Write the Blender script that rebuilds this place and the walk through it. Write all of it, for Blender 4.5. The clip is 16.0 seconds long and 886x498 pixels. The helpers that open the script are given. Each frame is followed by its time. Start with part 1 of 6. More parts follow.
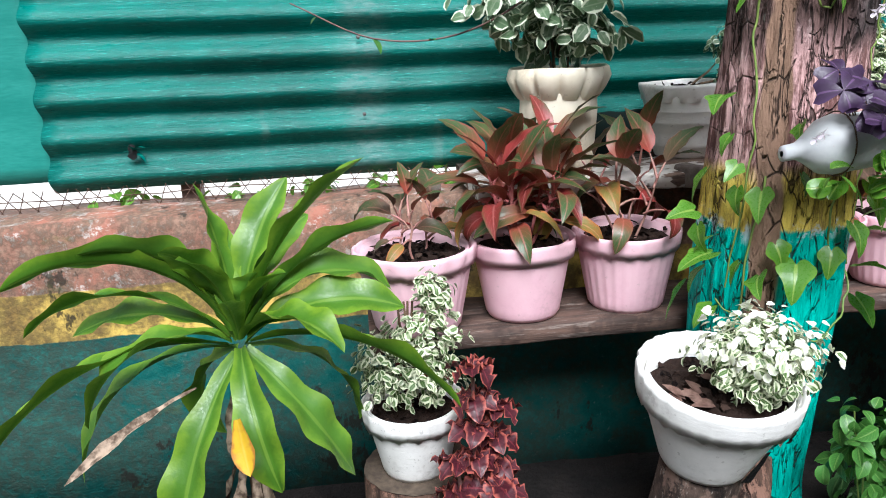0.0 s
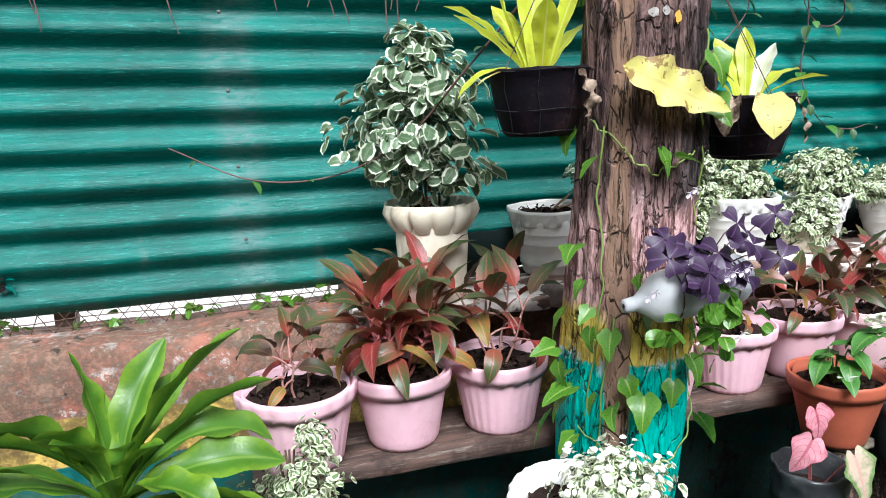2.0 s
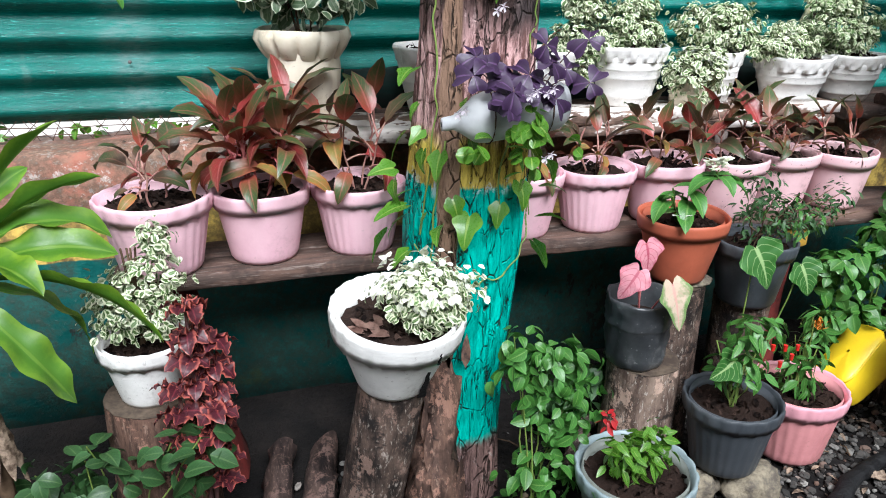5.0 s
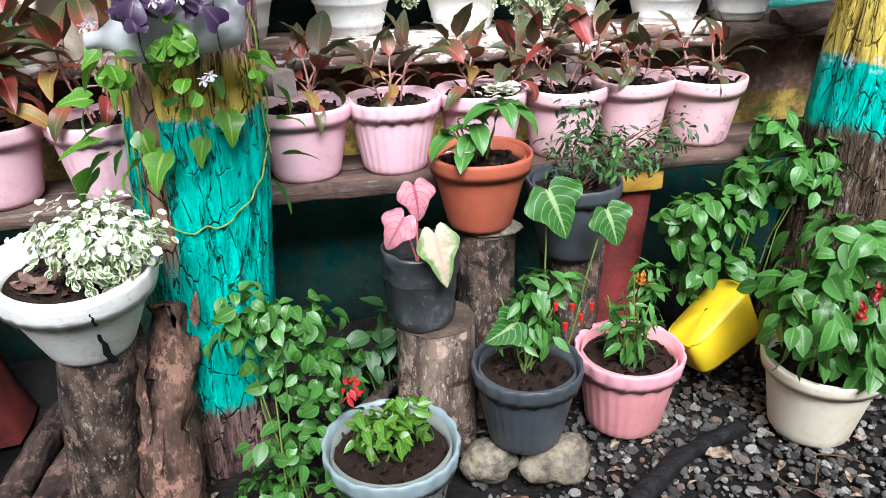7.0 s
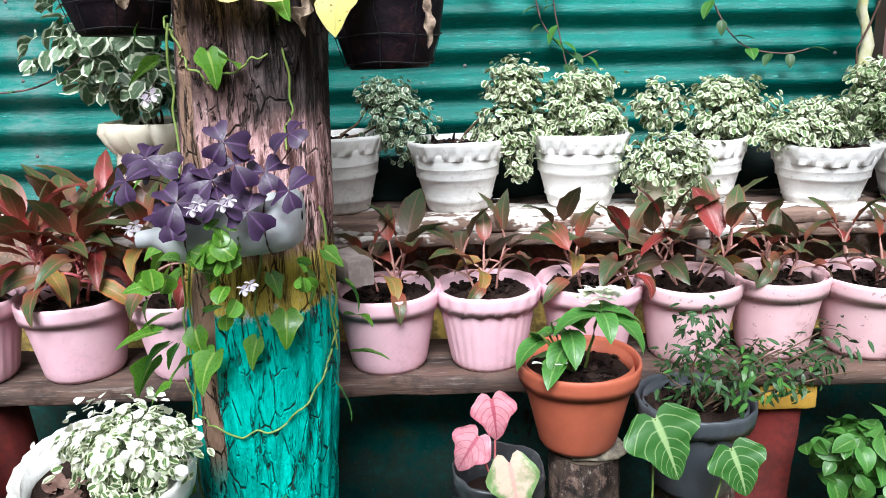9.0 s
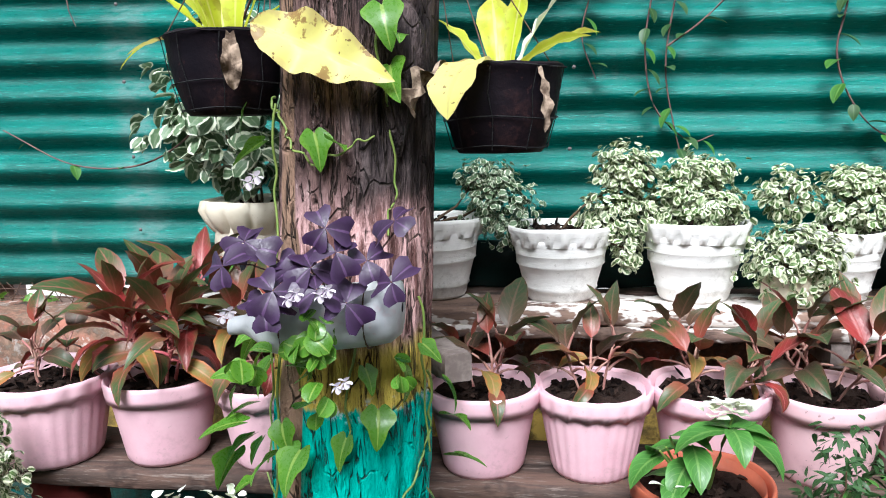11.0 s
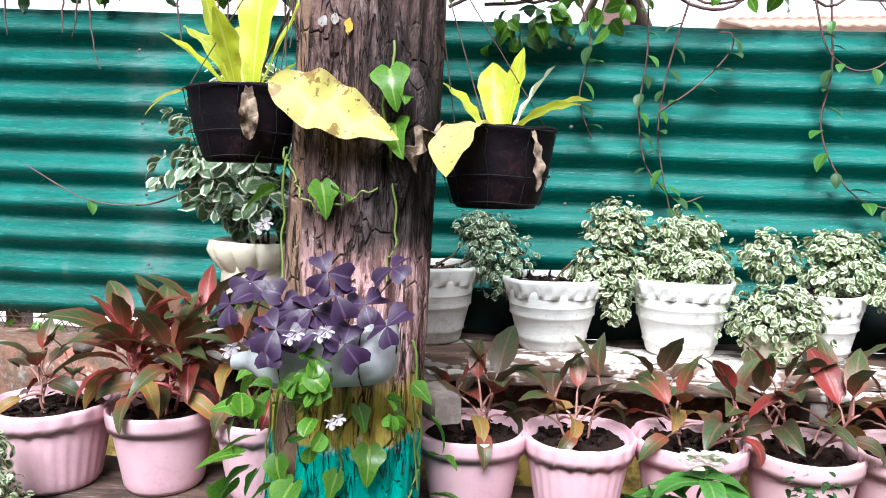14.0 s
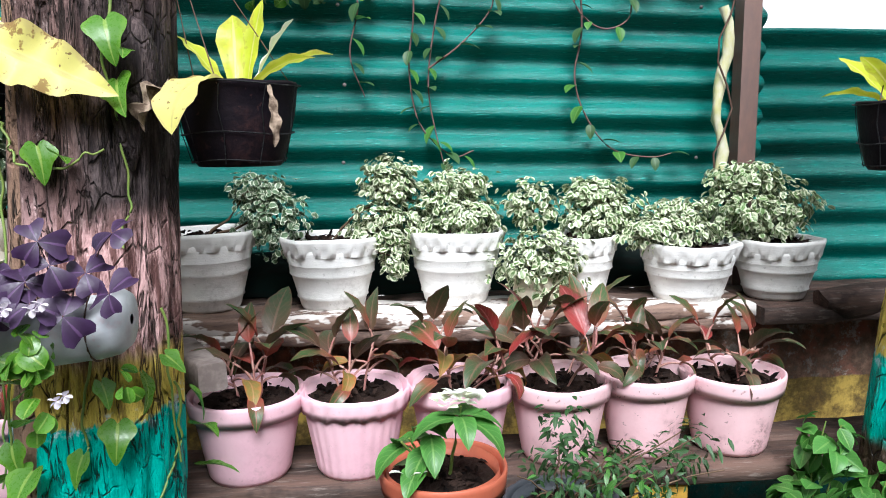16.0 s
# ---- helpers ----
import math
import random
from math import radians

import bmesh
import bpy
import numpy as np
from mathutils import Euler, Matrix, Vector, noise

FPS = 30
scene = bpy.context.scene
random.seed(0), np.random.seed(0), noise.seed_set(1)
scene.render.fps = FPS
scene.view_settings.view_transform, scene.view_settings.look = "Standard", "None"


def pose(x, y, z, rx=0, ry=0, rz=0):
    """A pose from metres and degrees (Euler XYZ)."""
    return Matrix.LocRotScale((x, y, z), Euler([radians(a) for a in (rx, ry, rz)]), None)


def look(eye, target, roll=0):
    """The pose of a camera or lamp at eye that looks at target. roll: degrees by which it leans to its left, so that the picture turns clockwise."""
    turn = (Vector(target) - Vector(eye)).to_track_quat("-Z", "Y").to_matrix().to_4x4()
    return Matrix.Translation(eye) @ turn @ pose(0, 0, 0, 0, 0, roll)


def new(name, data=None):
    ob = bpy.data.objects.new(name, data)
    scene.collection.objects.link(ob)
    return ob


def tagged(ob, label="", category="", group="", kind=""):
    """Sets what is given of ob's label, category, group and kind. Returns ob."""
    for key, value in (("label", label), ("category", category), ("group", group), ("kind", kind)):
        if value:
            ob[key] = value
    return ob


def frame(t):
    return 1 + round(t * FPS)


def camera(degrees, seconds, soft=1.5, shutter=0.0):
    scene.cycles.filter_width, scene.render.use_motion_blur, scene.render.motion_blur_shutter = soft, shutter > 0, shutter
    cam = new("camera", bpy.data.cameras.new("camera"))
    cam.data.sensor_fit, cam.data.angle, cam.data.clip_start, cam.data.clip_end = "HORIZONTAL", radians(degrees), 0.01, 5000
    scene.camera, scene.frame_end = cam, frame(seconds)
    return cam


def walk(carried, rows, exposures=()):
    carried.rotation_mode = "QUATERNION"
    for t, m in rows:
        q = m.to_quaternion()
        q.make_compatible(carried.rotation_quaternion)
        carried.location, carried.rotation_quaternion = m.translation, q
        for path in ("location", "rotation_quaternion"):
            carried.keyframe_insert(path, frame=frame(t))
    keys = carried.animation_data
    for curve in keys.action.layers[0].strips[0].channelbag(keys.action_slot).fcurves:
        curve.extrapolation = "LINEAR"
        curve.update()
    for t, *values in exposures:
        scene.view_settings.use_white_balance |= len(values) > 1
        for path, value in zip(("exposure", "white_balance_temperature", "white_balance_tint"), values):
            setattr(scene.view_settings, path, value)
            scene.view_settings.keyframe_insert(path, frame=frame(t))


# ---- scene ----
cam = camera(63.1, 16.0, soft=1.0)
PATH = [
    (0, (-0.945, -1.718, 1.019), (-0.732, 0.192, 0.466), -2.7),
    (0.5, (-0.941, -1.726, 1.019), (-0.633, 0.181, 0.501), -1.8),
    (1, (-0.933, -1.75, 1.023), (-0.476, 0.153, 0.612), 0.1),
    (1.5, (-0.978, -1.767, 1.102), (-0.422, 0.115, 0.715), 0.3),
    (2, (-0.918, -1.756, 1.182), (-0.402, 0.13, 0.763), -2.2),
    (2.5, (-0.882, -1.792, 1.161), (-0.286, 0.11, 0.996), -1.2),
    (3, (-0.891, -1.799, 1.159), (-0.198, 0.074, 1.046), -2.1),
    (3.5, (-0.912, -1.819, 1.157), (-0.29, 0.062, 0.884), -1.9),
    (3.7, (-0.918, -1.824, 1.159), (-0.34, 0.037, 0.713), -1.4),
    (5.8, (-0.456, -1.95, 1.021), (0.026, -0.186, 0.209), 0.5),
    (6, (-0.41, -1.913, 1.003), (0.073, -0.17, 0.15), 0.1),
    (6.5, (-0.269, -1.874, 0.99), (0.29, -0.203, 0.044), 2.4),
    (7, (-0.1, -1.879, 1.007), (0.266, -0.111, 0.147), -1.2),
    (7.5, (0.006, -1.855, 1.026), (0.281, -0.047, 0.216), -2.6),
    (8, (0.044, -1.758, 1.048), (0.197, 0.078, 0.278), -2.3),
    (8.5, (0.054, -1.725, 1.066), (0.143, 0.181, 0.453), -2.3),
    (9, (0.045, -1.69, 1.072), (0.01, 0.242, 0.54), -2.0),
    (9.5, (0.002, -1.628, 1.074), (-0.26, 0.316, 0.684), -0.8),
    (10, (-0.006, -1.57, 1.078), (-0.252, 0.377, 0.683), -1.8),
    (12.3, (0.028, -1.665, 1.079), (-0.241, 0.306, 0.868), -0.2),
    (12.5, (0.019, -1.657, 1.098), (-0.234, 0.314, 0.876), 0.0),
    (13, (0.023, -1.659, 1.095), (-0.242, 0.313, 0.893), 0.2),
    (13.5, (0.024, -1.664, 1.094), (-0.258, 0.308, 0.912), 0.1),
    (14, (0.023, -1.664, 1.092), (-0.24, 0.309, 0.893), 1.1),
    (14.5, (0.03, -1.667, 1.106), (-0.195, 0.315, 0.969), 0.5),
    (15, (0.077, -1.658, 1.096), (0.013, 0.329, 0.884), -0.0),
    (15.5, (0.114, -1.667, 1.082), (0.194, 0.316, 0.837), 0.9),
    (16, (0.139, -1.664, 1.078), (0.332, 0.306, 0.787), -0.7),
]
walk(cam, [(t, look(e, g, r)) for t, e, g, r in PATH], [(0, 0.72, 5900, 8), (3.7, 0.68, 5900, 8), (5.8, 0.66, 5900, 8), (6.6, 0.92, 5900, 8), (8.0, 0.88, 5900, 8), (9.2, 0.8, 5900, 8), (12.3, 0.84, 5900, 8), (14.5, 0.92, 5900, 8), (16, 0.74, 5900, 8)])

# ---- world, sun and exposure ----
world = bpy.data.worlds.new("overcast_sky")
scene.world = world
world.use_nodes = True
wn = world.node_tree
sky = wn.nodes.new("ShaderNodeTexSky")
sky.sky_type, sky.sun_disc = "NISHITA", False
sky.sun_elevation, sky.sun_rotation = radians(49), radians(182)
sky.dust_density, sky.air_density, sky.ozone_density = 4.0, 1.0, 1.0
cloud = wn.nodes.new("ShaderNodeMix")
cloud.data_type = "RGBA"
cloud.inputs[0].default_value = 0.7
cloud.inputs[7].default_value = (10.0, 9.6, 9.2, 1.0)
wn.links.new(sky.outputs[0], cloud.inputs[6])
wn.links.new(cloud.outputs[2], wn.nodes["Background"].inputs[0])
wn.nodes["Background"].inputs[1].default_value = 0.06
sun = new("sun", bpy.data.lights.new("sun", "SUN"))
sun.data.energy, sun.data.angle, sun.data.color = 4.7, radians(32), (1.0, 0.985, 0.965)
sun.matrix_world = look((-0.1, -3.45, 4.0), (0, 0, 0))

# ---- materials ----


class Nodes:
    """Short hand for building a node material."""

    def __init__(self, name, rough=0.6, metal=0.0, spec=0.5):
        self.m = bpy.data.materials.new(name)
        self.m.use_nodes = True
        self.t = self.m.node_tree
        self.b = self.t.nodes["Principled BSDF"]
        self.b.inputs["Roughness"].default_value = rough
        self.b.inputs["Metallic"].default_value = metal
        self.b.inputs["Specular IOR Level"].default_value = spec
        self.tc = self.t.nodes.new("ShaderNodeTexCoord")

    def put(self, socket, v):
        if isinstance(v, (int, float)):
            socket.default_value = v
        elif isinstance(v, tuple):
            socket.default_value = (*v, 1.0) if len(v) == 3 and socket.type == "RGBA" else v
        else:
            self.t.links.new(v, socket)

    def coords(self, scale=(1, 1, 1), space="Object"):
        mp = self.t.nodes.new("ShaderNodeMapping")
        mp.inputs["Scale"].default_value = scale
        self.t.links.new(self.tc.outputs[space], mp.inputs[0])
        return mp.outputs[0]

    def noise(self, scale, detail=3.0, rough=0.55, stretch=(1, 1, 1), space="Object", dist=0.0):
        n = self.t.nodes.new("ShaderNodeTexNoise")
        n.inputs["Scale"].default_value = scale
        n.inputs["Detail"].default_value = detail
        n.inputs["Roughness"].default_value = rough
        n.inputs["Distortion"].default_value = dist
        self.t.links.new(self.coords(stretch, space), n.inputs["Vector"])
        return n.outputs[0]

    def voronoi(self, scale, stretch=(1, 1, 1), feature="F1", space="Object"):
        n = self.t.nodes.new("ShaderNodeTexVoronoi")
        n.feature = feature
        n.inputs["Scale"].default_value = scale
        self.t.links.new(self.coords(stretch, space), n.inputs["Vector"])
        return n.outputs[0]

    def math(self, op, a, b=0.0, c=0.0):
        n = self.t.nodes.new("ShaderNodeMath")
        n.operation = op
        for s, v in zip(n.inputs, (a, b, c)):
            self.put(s, v)
        return n.outputs[0]

    def step(self, v, lo, hi, a=0.0, b=1.0):
        n = self.t.nodes.new("ShaderNodeMapRange")
        n.interpolation_type = "SMOOTHSTEP"
        for s, x in zip(n.inputs, (v, lo, hi, a, b)):
            self.put(s, x)
        return n.outputs[0]

    def mix(self, f, a, b, kind="MIX"):
        n = self.t.nodes.new("ShaderNodeMix")
        n.data_type, n.blend_type = "RGBA", kind
        self.put(n.inputs[0], f)
        self.put(n.inputs[6], a)
        self.put(n.inputs[7], b)
        return n.outputs[2]

    def xyz(self, which, space="Object"):
        n = self.t.nodes.new("ShaderNodeSeparateXYZ")
        self.t.links.new(self.tc.outputs[space], n.inputs[0])
        return n.outputs[which]

    def chance(self):
        return self.t.nodes.new("ShaderNodeObjectInfo").outputs["Random"]

    def island(self):
        return self.t.nodes.new("ShaderNodeNewGeometry").outputs["Random Per Island"]

    def bump(self, h, strength=0.4, dist=0.004):
        n = self.t.nodes.new("ShaderNodeBump")
        n.inputs["Strength"].default_value = strength
        n.inputs["Distance"].default_value = dist
        self.t.links.new(h, n.inputs["Height"])
        self.t.links.new(n.outputs[0], self.b.inputs["Normal"])

    def colour(self, c):
        self.put(self.b.inputs["Base Color"], c)
        return self

    def rough(self, v):
        self.put(self.b.inputs["Roughness"], v)
        return self

    def translucent(self, colour, amount):
        tr = self.t.nodes.new("ShaderNodeBsdfTranslucent")
        self.put(tr.inputs[0], colour)
        mx = self.t.nodes.new("ShaderNodeMixShader")
        mx.inputs[0].default_value = amount
        self.t.links.new(self.b.outputs[0], mx.inputs[1])
        self.t.links.new(tr.outputs[0], mx.inputs[2])
        self.t.links.new(mx.outputs[0], self.t.nodes["Material Output"].inputs[0])


def plain(name, a, b, scale=12.0, rough=0.6, bump=0.3, dist=0.003, stretch=(1, 1, 1), metal=0.0, fine=90.0):
    """Two tones mixed by coarse and fine noise, with a fine relief."""
    n = Nodes(name, rough, metal, 0.25 if rough > 0.65 else 0.5)
    big = n.noise(scale, 4, 0.6, stretch)
    small = n.noise(fine, 3, 0.6, stretch)
    f = n.step(n.math("ADD", n.math("MULTIPLY", big, 0.7), n.math("MULTIPLY", small, 0.3)), 0.36, 0.64)
    n.colour(n.mix(f, a, b))
    n.bump(n.math("ADD", big, n.math("MULTIPLY", small, 0.5)), bump, dist)
    return n.m


def leaf_mat(name, body, edge, e0=0.75, e1=0.95, vein=(0.2, 0.3, 0.1), vein_amt=0.5, ribs=0.0, mottle=0.0, rough=0.48, thru=0.22, wobble=0.35, tone=0.45, foot=None, blotch=0.0):
    """A leaf by its own across (u) and along (v) coordinates: body, margin, midrib, side veins, mottling."""
    n = Nodes(name, rough)
    u, v = n.xyz(0, "UV"), n.xyz(1, "UV")
    side = n.math("ABSOLUTE", n.math("SUBTRACT", n.math("MULTIPLY", u, 2.0), 1.0))
    nz = n.noise(70, 2, 0.6)
    nb = n.noise(260, 2, 0.6)
    margin = n.step(n.math("ADD", side, n.math("MULTIPLY", n.math("SUBTRACT", nz, 0.5), wobble * 2)), e0, e1)
    col = n.mix(margin, body, edge)
    if mottle:
        col = n.mix(n.step(nz, 0.5, 0.62, 0, mottle), col, edge)
    if foot:
        col = n.mix(n.step(n.math("ADD", v, n.math("MULTIPLY", n.math("SUBTRACT", nz, 0.5), 0.5)), 0.05, 0.7, 0.9, 0.0), col, foot)
    if blotch:
        sick = n.math("ADD", n.noise(24, 4, 0.7), n.math("MULTIPLY", n.step(side, 0.3, 1.0), 0.07))
        col = n.mix(n.step(sick, 0.58, 0.63, 0, blotch), col, (0.26, 0.13, 0.04))
        col = n.mix(n.step(n.noise(120, 2), 0.68, 0.72, 0, blotch), col, (0.16, 0.07, 0.03))
    mid = n.step(side, 0.05, 0.12, vein_amt, 0.0)
    col = n.mix(mid, col, vein)
    if ribs:
        wave = n.math("SINE", n.math("MULTIPLY", n.math("SUBTRACT", v, n.math("MULTIPLY", n.math("POWER", side, 1.4), 0.3)), 46.0))
        col = n.mix(n.step(wave, 0.86, 1.0, 0, ribs), col, vein)
    var = n.math("MULTIPLY", n.math("SUBTRACT", n.math("ADD", n.island(), n.math("MULTIPLY", n.chance(), 0.4)), 0.6), tone)
    col = n.mix(n.math("ABSOLUTE", var), col, n.mix(n.step(var, -0.01, 0.01), tuple(c * 0.35 for c in body), tuple(min(1, c * 1.6 + 0.03) for c in body)))
    n.colour(col)
    n.rough(n.step(nb, 0.3, 0.7, rough - 0.08, rough + 0.12))
    n.bump(n.math("ADD", nb, n.math("MULTIPLY", mid, 2.0)), 0.25, 0.001)
    n.translucent(col, thru)
    return n.m


def sheet_paint():
    n = Nodes("green_sheet_paint", 0.35, spec=0.4)
    streak = n.noise(9, 5, 0.7, (1, 1, 26))
    fine = n.noise(60, 4, 0.7, (1, 1, 9))
    blot = n.noise(2.2, 4, 0.65)
    scratch_glint = n.noise(34, 5, 0.8, (1, 1, 16), dist=0.4)
    col = n.mix(n.step(blot, 0.35, 0.65), (0.0, 0.085, 0.07), (0.0, 0.145, 0.12))
    col = n.mix(n.step(streak, 0.52, 0.72, 0, 0.55), col, (0.0, 0.2, 0.168))
    # pale streaks: scratches together with ridge highlights painted into the colour
    col = n.mix(n.step(scratch_glint, 0.57, 0.66, 0, 0.8), col, (0.07, 0.5, 0.43))
    col = n.mix(n.step(n.noise(3.1, 5, 0.7, (2.4, 1, 0.7)), 0.62, 0.72, 0, 0.3), col, (0.16, 0.22, 0.2))
    band = n.math("ABSOLUTE", n.math("ADD", n.xyz(0), n.math("ADD", 0.92, n.math("MULTIPLY", n.math("SUBTRACT", n.noise(6, 3), 0.5), 0.1))))
    dust = n.math("MULTIPLY", n.step(band, 0.02, 0.075, 0.5, 0.0), n.step(n.noise(28, 4, 0.7, (1, 1, 3)), 0.35, 0.6))
    col = n.mix(dust, col, (0.13, 0.2, 0.19))
    n.colour(col)
    n.rough(n.step(n.math("ADD", n.math("MULTIPLY", streak, 0.6), n.math("MULTIPLY", fine, 0.4)), 0.35, 0.65, 0.22, 0.5))
    n.bump(n.math("ADD", streak, n.math("MULTIPLY", fine, 0.7)), 0.55, 0.004)
    return n.m


def banded_wall():
    """Old plaster: green up to knee height, a yellow band, then bare reddish plaster, grimy with moss."""
    n = Nodes("banded_plaster", 0.8, spec=0.25)
    z = n.math("ADD", n.xyz(2), n.math("MULTIPLY", n.math("SUBTRACT", n.noise(14, 3), 0.5), 0.018))
    big, mid, fine = n.noise(3.2, 5, 0.65), n.noise(13, 5, 0.7), n.noise(70, 4, 0.7)
    green = n.mix(n.step(mid, 0.35, 0.65), (0.0, 0.07, 0.064), (0.01, 0.15, 0.132))
    green = n.mix(n.step(fine, 0.6, 0.72, 0, 0.4), green, (0.2, 0.27, 0.25))
    yellow = n.mix(n.step(mid, 0.4, 0.66), (0.62, 0.43, 0.1), (0.36, 0.22, 0.06))
    pink = n.mix(n.step(mid, 0.3, 0.7), (0.3, 0.115, 0.08), (0.42, 0.26, 0.19))
    pink = n.mix(n.step(fine, 0.56, 0.66, 0, 0.5), pink, (0.5, 0.45, 0.4))
    pink = n.mix(n.step(n.noise(17, 6, 0.8), 0.55, 0.6, 0, 0.7), pink, (0.6, 0.54, 0.5))
    col = n.mix(n.step(z, 0.426, 0.43), green, yellow)
    col = n.mix(n.step(z, 0.536, 0.541), col, pink)
    grime = n.math("MULTIPLY", n.step(n.math("ADD", n.math("MULTIPLY", big, 0.45), n.math("MULTIPLY", mid, 0.55)), 0.41, 0.51), n.step(fine, 0.3, 0.6, 0.5, 1.0))
    col = n.mix(n.math("MULTIPLY", grime, 0.72), col, (0.035, 0.032, 0.022))
    col = n.mix(n.step(n.noise(4.5, 6, 0.75, (1, 1, 0.6)), 0.6, 0.635, 0, 0.85), col, (0.02, 0.018, 0.014))
    moss = n.step(n.noise(6, 5, 0.7, (1, 1, 1.5)), 0.57, 0.7, 0, 0.35)
    col = n.mix(moss, col, (0.09, 0.1, 0.02))
    n.colour(col)
    n.bump(n.math("ADD", mid, n.math("MULTIPLY", fine, 0.6)), 0.6, 0.008)
    return n.m


def bark_paint(name, t_top, y_top, p_top, bare, t_low=-1.0, strip=None):
    """Bark in furrows, with rings of old paint: teal, yellow, worn pink, then bare."""
    n = Nodes(name, 0.75, spec=0.25)
    fur = n.math("ABSOLUTE", n.math("SUBTRACT", n.noise(34, 4, 0.65, (1, 1, 0.13), dist=0.5), 0.5))
    fib = n.noise(70, 5, 0.75, (1, 1, 0.16))
    big, fine = n.noise(5, 4, 0.6, (1, 1, 0.5)), n.noise(120, 3, 0.7)
    crack = n.math("MULTIPLY", n.step(fur, 0.003, 0.024, 1, 0), n.step(n.noise(18, 3, 0.6, (1, 1, 0.35)), 0.38, 0.55))
    cells = n.math("MULTIPLY", n.step(n.voronoi(30, (1, 1, 0.42), "DISTANCE_TO_EDGE"), 0.005, 0.035, 1, 0), n.step(n.noise(26, 3, 0.6), 0.42, 0.6))
    crack = n.math("MAXIMUM", crack, n.math("MULTIPLY", cells, n.step(n.xyz(2), y_top, y_top + 0.05, 1.0, 0.75)))
    z = n.math("ADD", n.xyz(2), n.math("MULTIPLY", n.math("SUBTRACT", n.noise(22, 4, 0.7, (1, 1, 0.35)), 0.5), 0.07))
    woody = n.mix(n.step(fib, 0.38, 0.68), (bare[0] * 0.16, bare[1] * 0.14, bare[2] * 0.14), (bare[0] * 0.8, bare[1] * 0.75, bare[2] * 0.75))
    woody = n.mix(n.step(big, 0.5, 0.7, 0, 0.5), woody, (bare[0] * 1.5, bare[1] * 1.45, bare[2] * 1.4))
    woody = n.mix(n.step(n.noise(60, 5, 0.8, (1, 1, 0.26)), 0.56, 0.66, 0, 0.7), woody, (0.4, 0.3, 0.29))
    woody = n.mix(n.step(n.noise(13, 5, 0.75, (1, 1, 0.6)), 0.63, 0.68, 0, 0.6), woody, (0.5, 0.47, 0.42))
    teal = n.mix(n.step(fib, 0.3, 0.68), (0.0, 0.27, 0.22), (0.008, 0.56, 0.46))
    yellow = n.mix(n.step(fib, 0.45, 0.65), (0.7, 0.53, 0.1), (0.26, 0.16, 0.05))
    pink = n.mix(n.step(fib, 0.42, 0.58), (0.62, 0.38, 0.37), (0.14, 0.065, 0.06))
    col = n.mix(n.step(z, t_top - 0.004, t_top + 0.004), teal, yellow)
    col = n.mix(n.step(z, y_top - 0.02, y_top + 0.02), col, pink)
    col = n.mix(n.step(z, p_top - 0.05, p_top + 0.05), col, woody)
    flake = n.math("MULTIPLY", n.step(n.math("ABSOLUTE", n.math("SUBTRACT", z, t_top)), 0.004, 0.02, 1, 0), n.step(n.noise(30, 4, 0.7), 0.5, 0.58))
    col = n.mix(n.math("MULTIPLY", flake, 0.8), col, (0.55, 0.66, 0.74))
    if t_low > 0:
        col = n.mix(n.step(z, t_low - 0.015, t_low + 0.015), woody, col)
    if strip:
        # bark darker on the right from the pink ring up, with an uneven edge
        right_dark = n.math("ADD", n.xyz(0), n.math("MULTIPLY", n.math("SUBTRACT", n.noise(7, 4, 0.65, (1, 1, 0.5)), 0.5), 0.22))
        col = n.mix(n.math("MULTIPLY", n.step(right_dark, 0.02, 0.07, 0, 0.88), n.math("MULTIPLY", n.step(z, p_top - 0.03, p_top + 0.02), n.step(z, 1.2, 1.34, 1.0, 0.25))), col, n.mix(n.step(fib, 0.45, 0.7), (0.014, 0.011, 0.013), (0.1, 0.08, 0.08)))
        side = n.math("ADD", n.math("MULTIPLY", n.xyz(0), math.cos(strip)), n.math("MULTIPLY", n.xyz(1), math.sin(strip)))
        off = n.math("ADD", n.math("MULTIPLY", n.xyz(0), -math.sin(strip)), n.math("MULTIPLY", n.xyz(1), math.cos(strip)))
        off = n.math("ADD", n.math("ABSOLUTE", off), n.math("MULTIPLY", n.math("SUBTRACT", n.noise(9, 3, 0.6, (1, 1, 0.5)), 0.5), 0.05))
        face = n.math("MULTIPLY", n.step(side, 0.05, 0.06), n.step(off, 0.018, 0.024, 1, 0))
        col = n.mix(n.math("MULTIPLY", face, n.step(n.xyz(2), 0.4, 0.5)), col, (0.26, 0.16, 0.11))
    col = n.mix(n.step(n.math("ADD", crack, n.math("MULTIPLY", fine, 0.25)), 0.5, 0.9, 0, 0.85), col, (0.02, 0.013, 0.01))
    n.colour(col)
    n.rough(n.step(z, t_top - 0.02, t_top + 0.1, 0.5, 0.85))
    h = n.math("SUBTRACT", n.math("ADD", n.math("MULTIPLY", fib, 0.8), n.math("MULTIPLY", fine, 0.2)), n.math("MULTIPLY", crack, 1.3))
    n.bump(h, 0.9, 0.012)
    return n.m


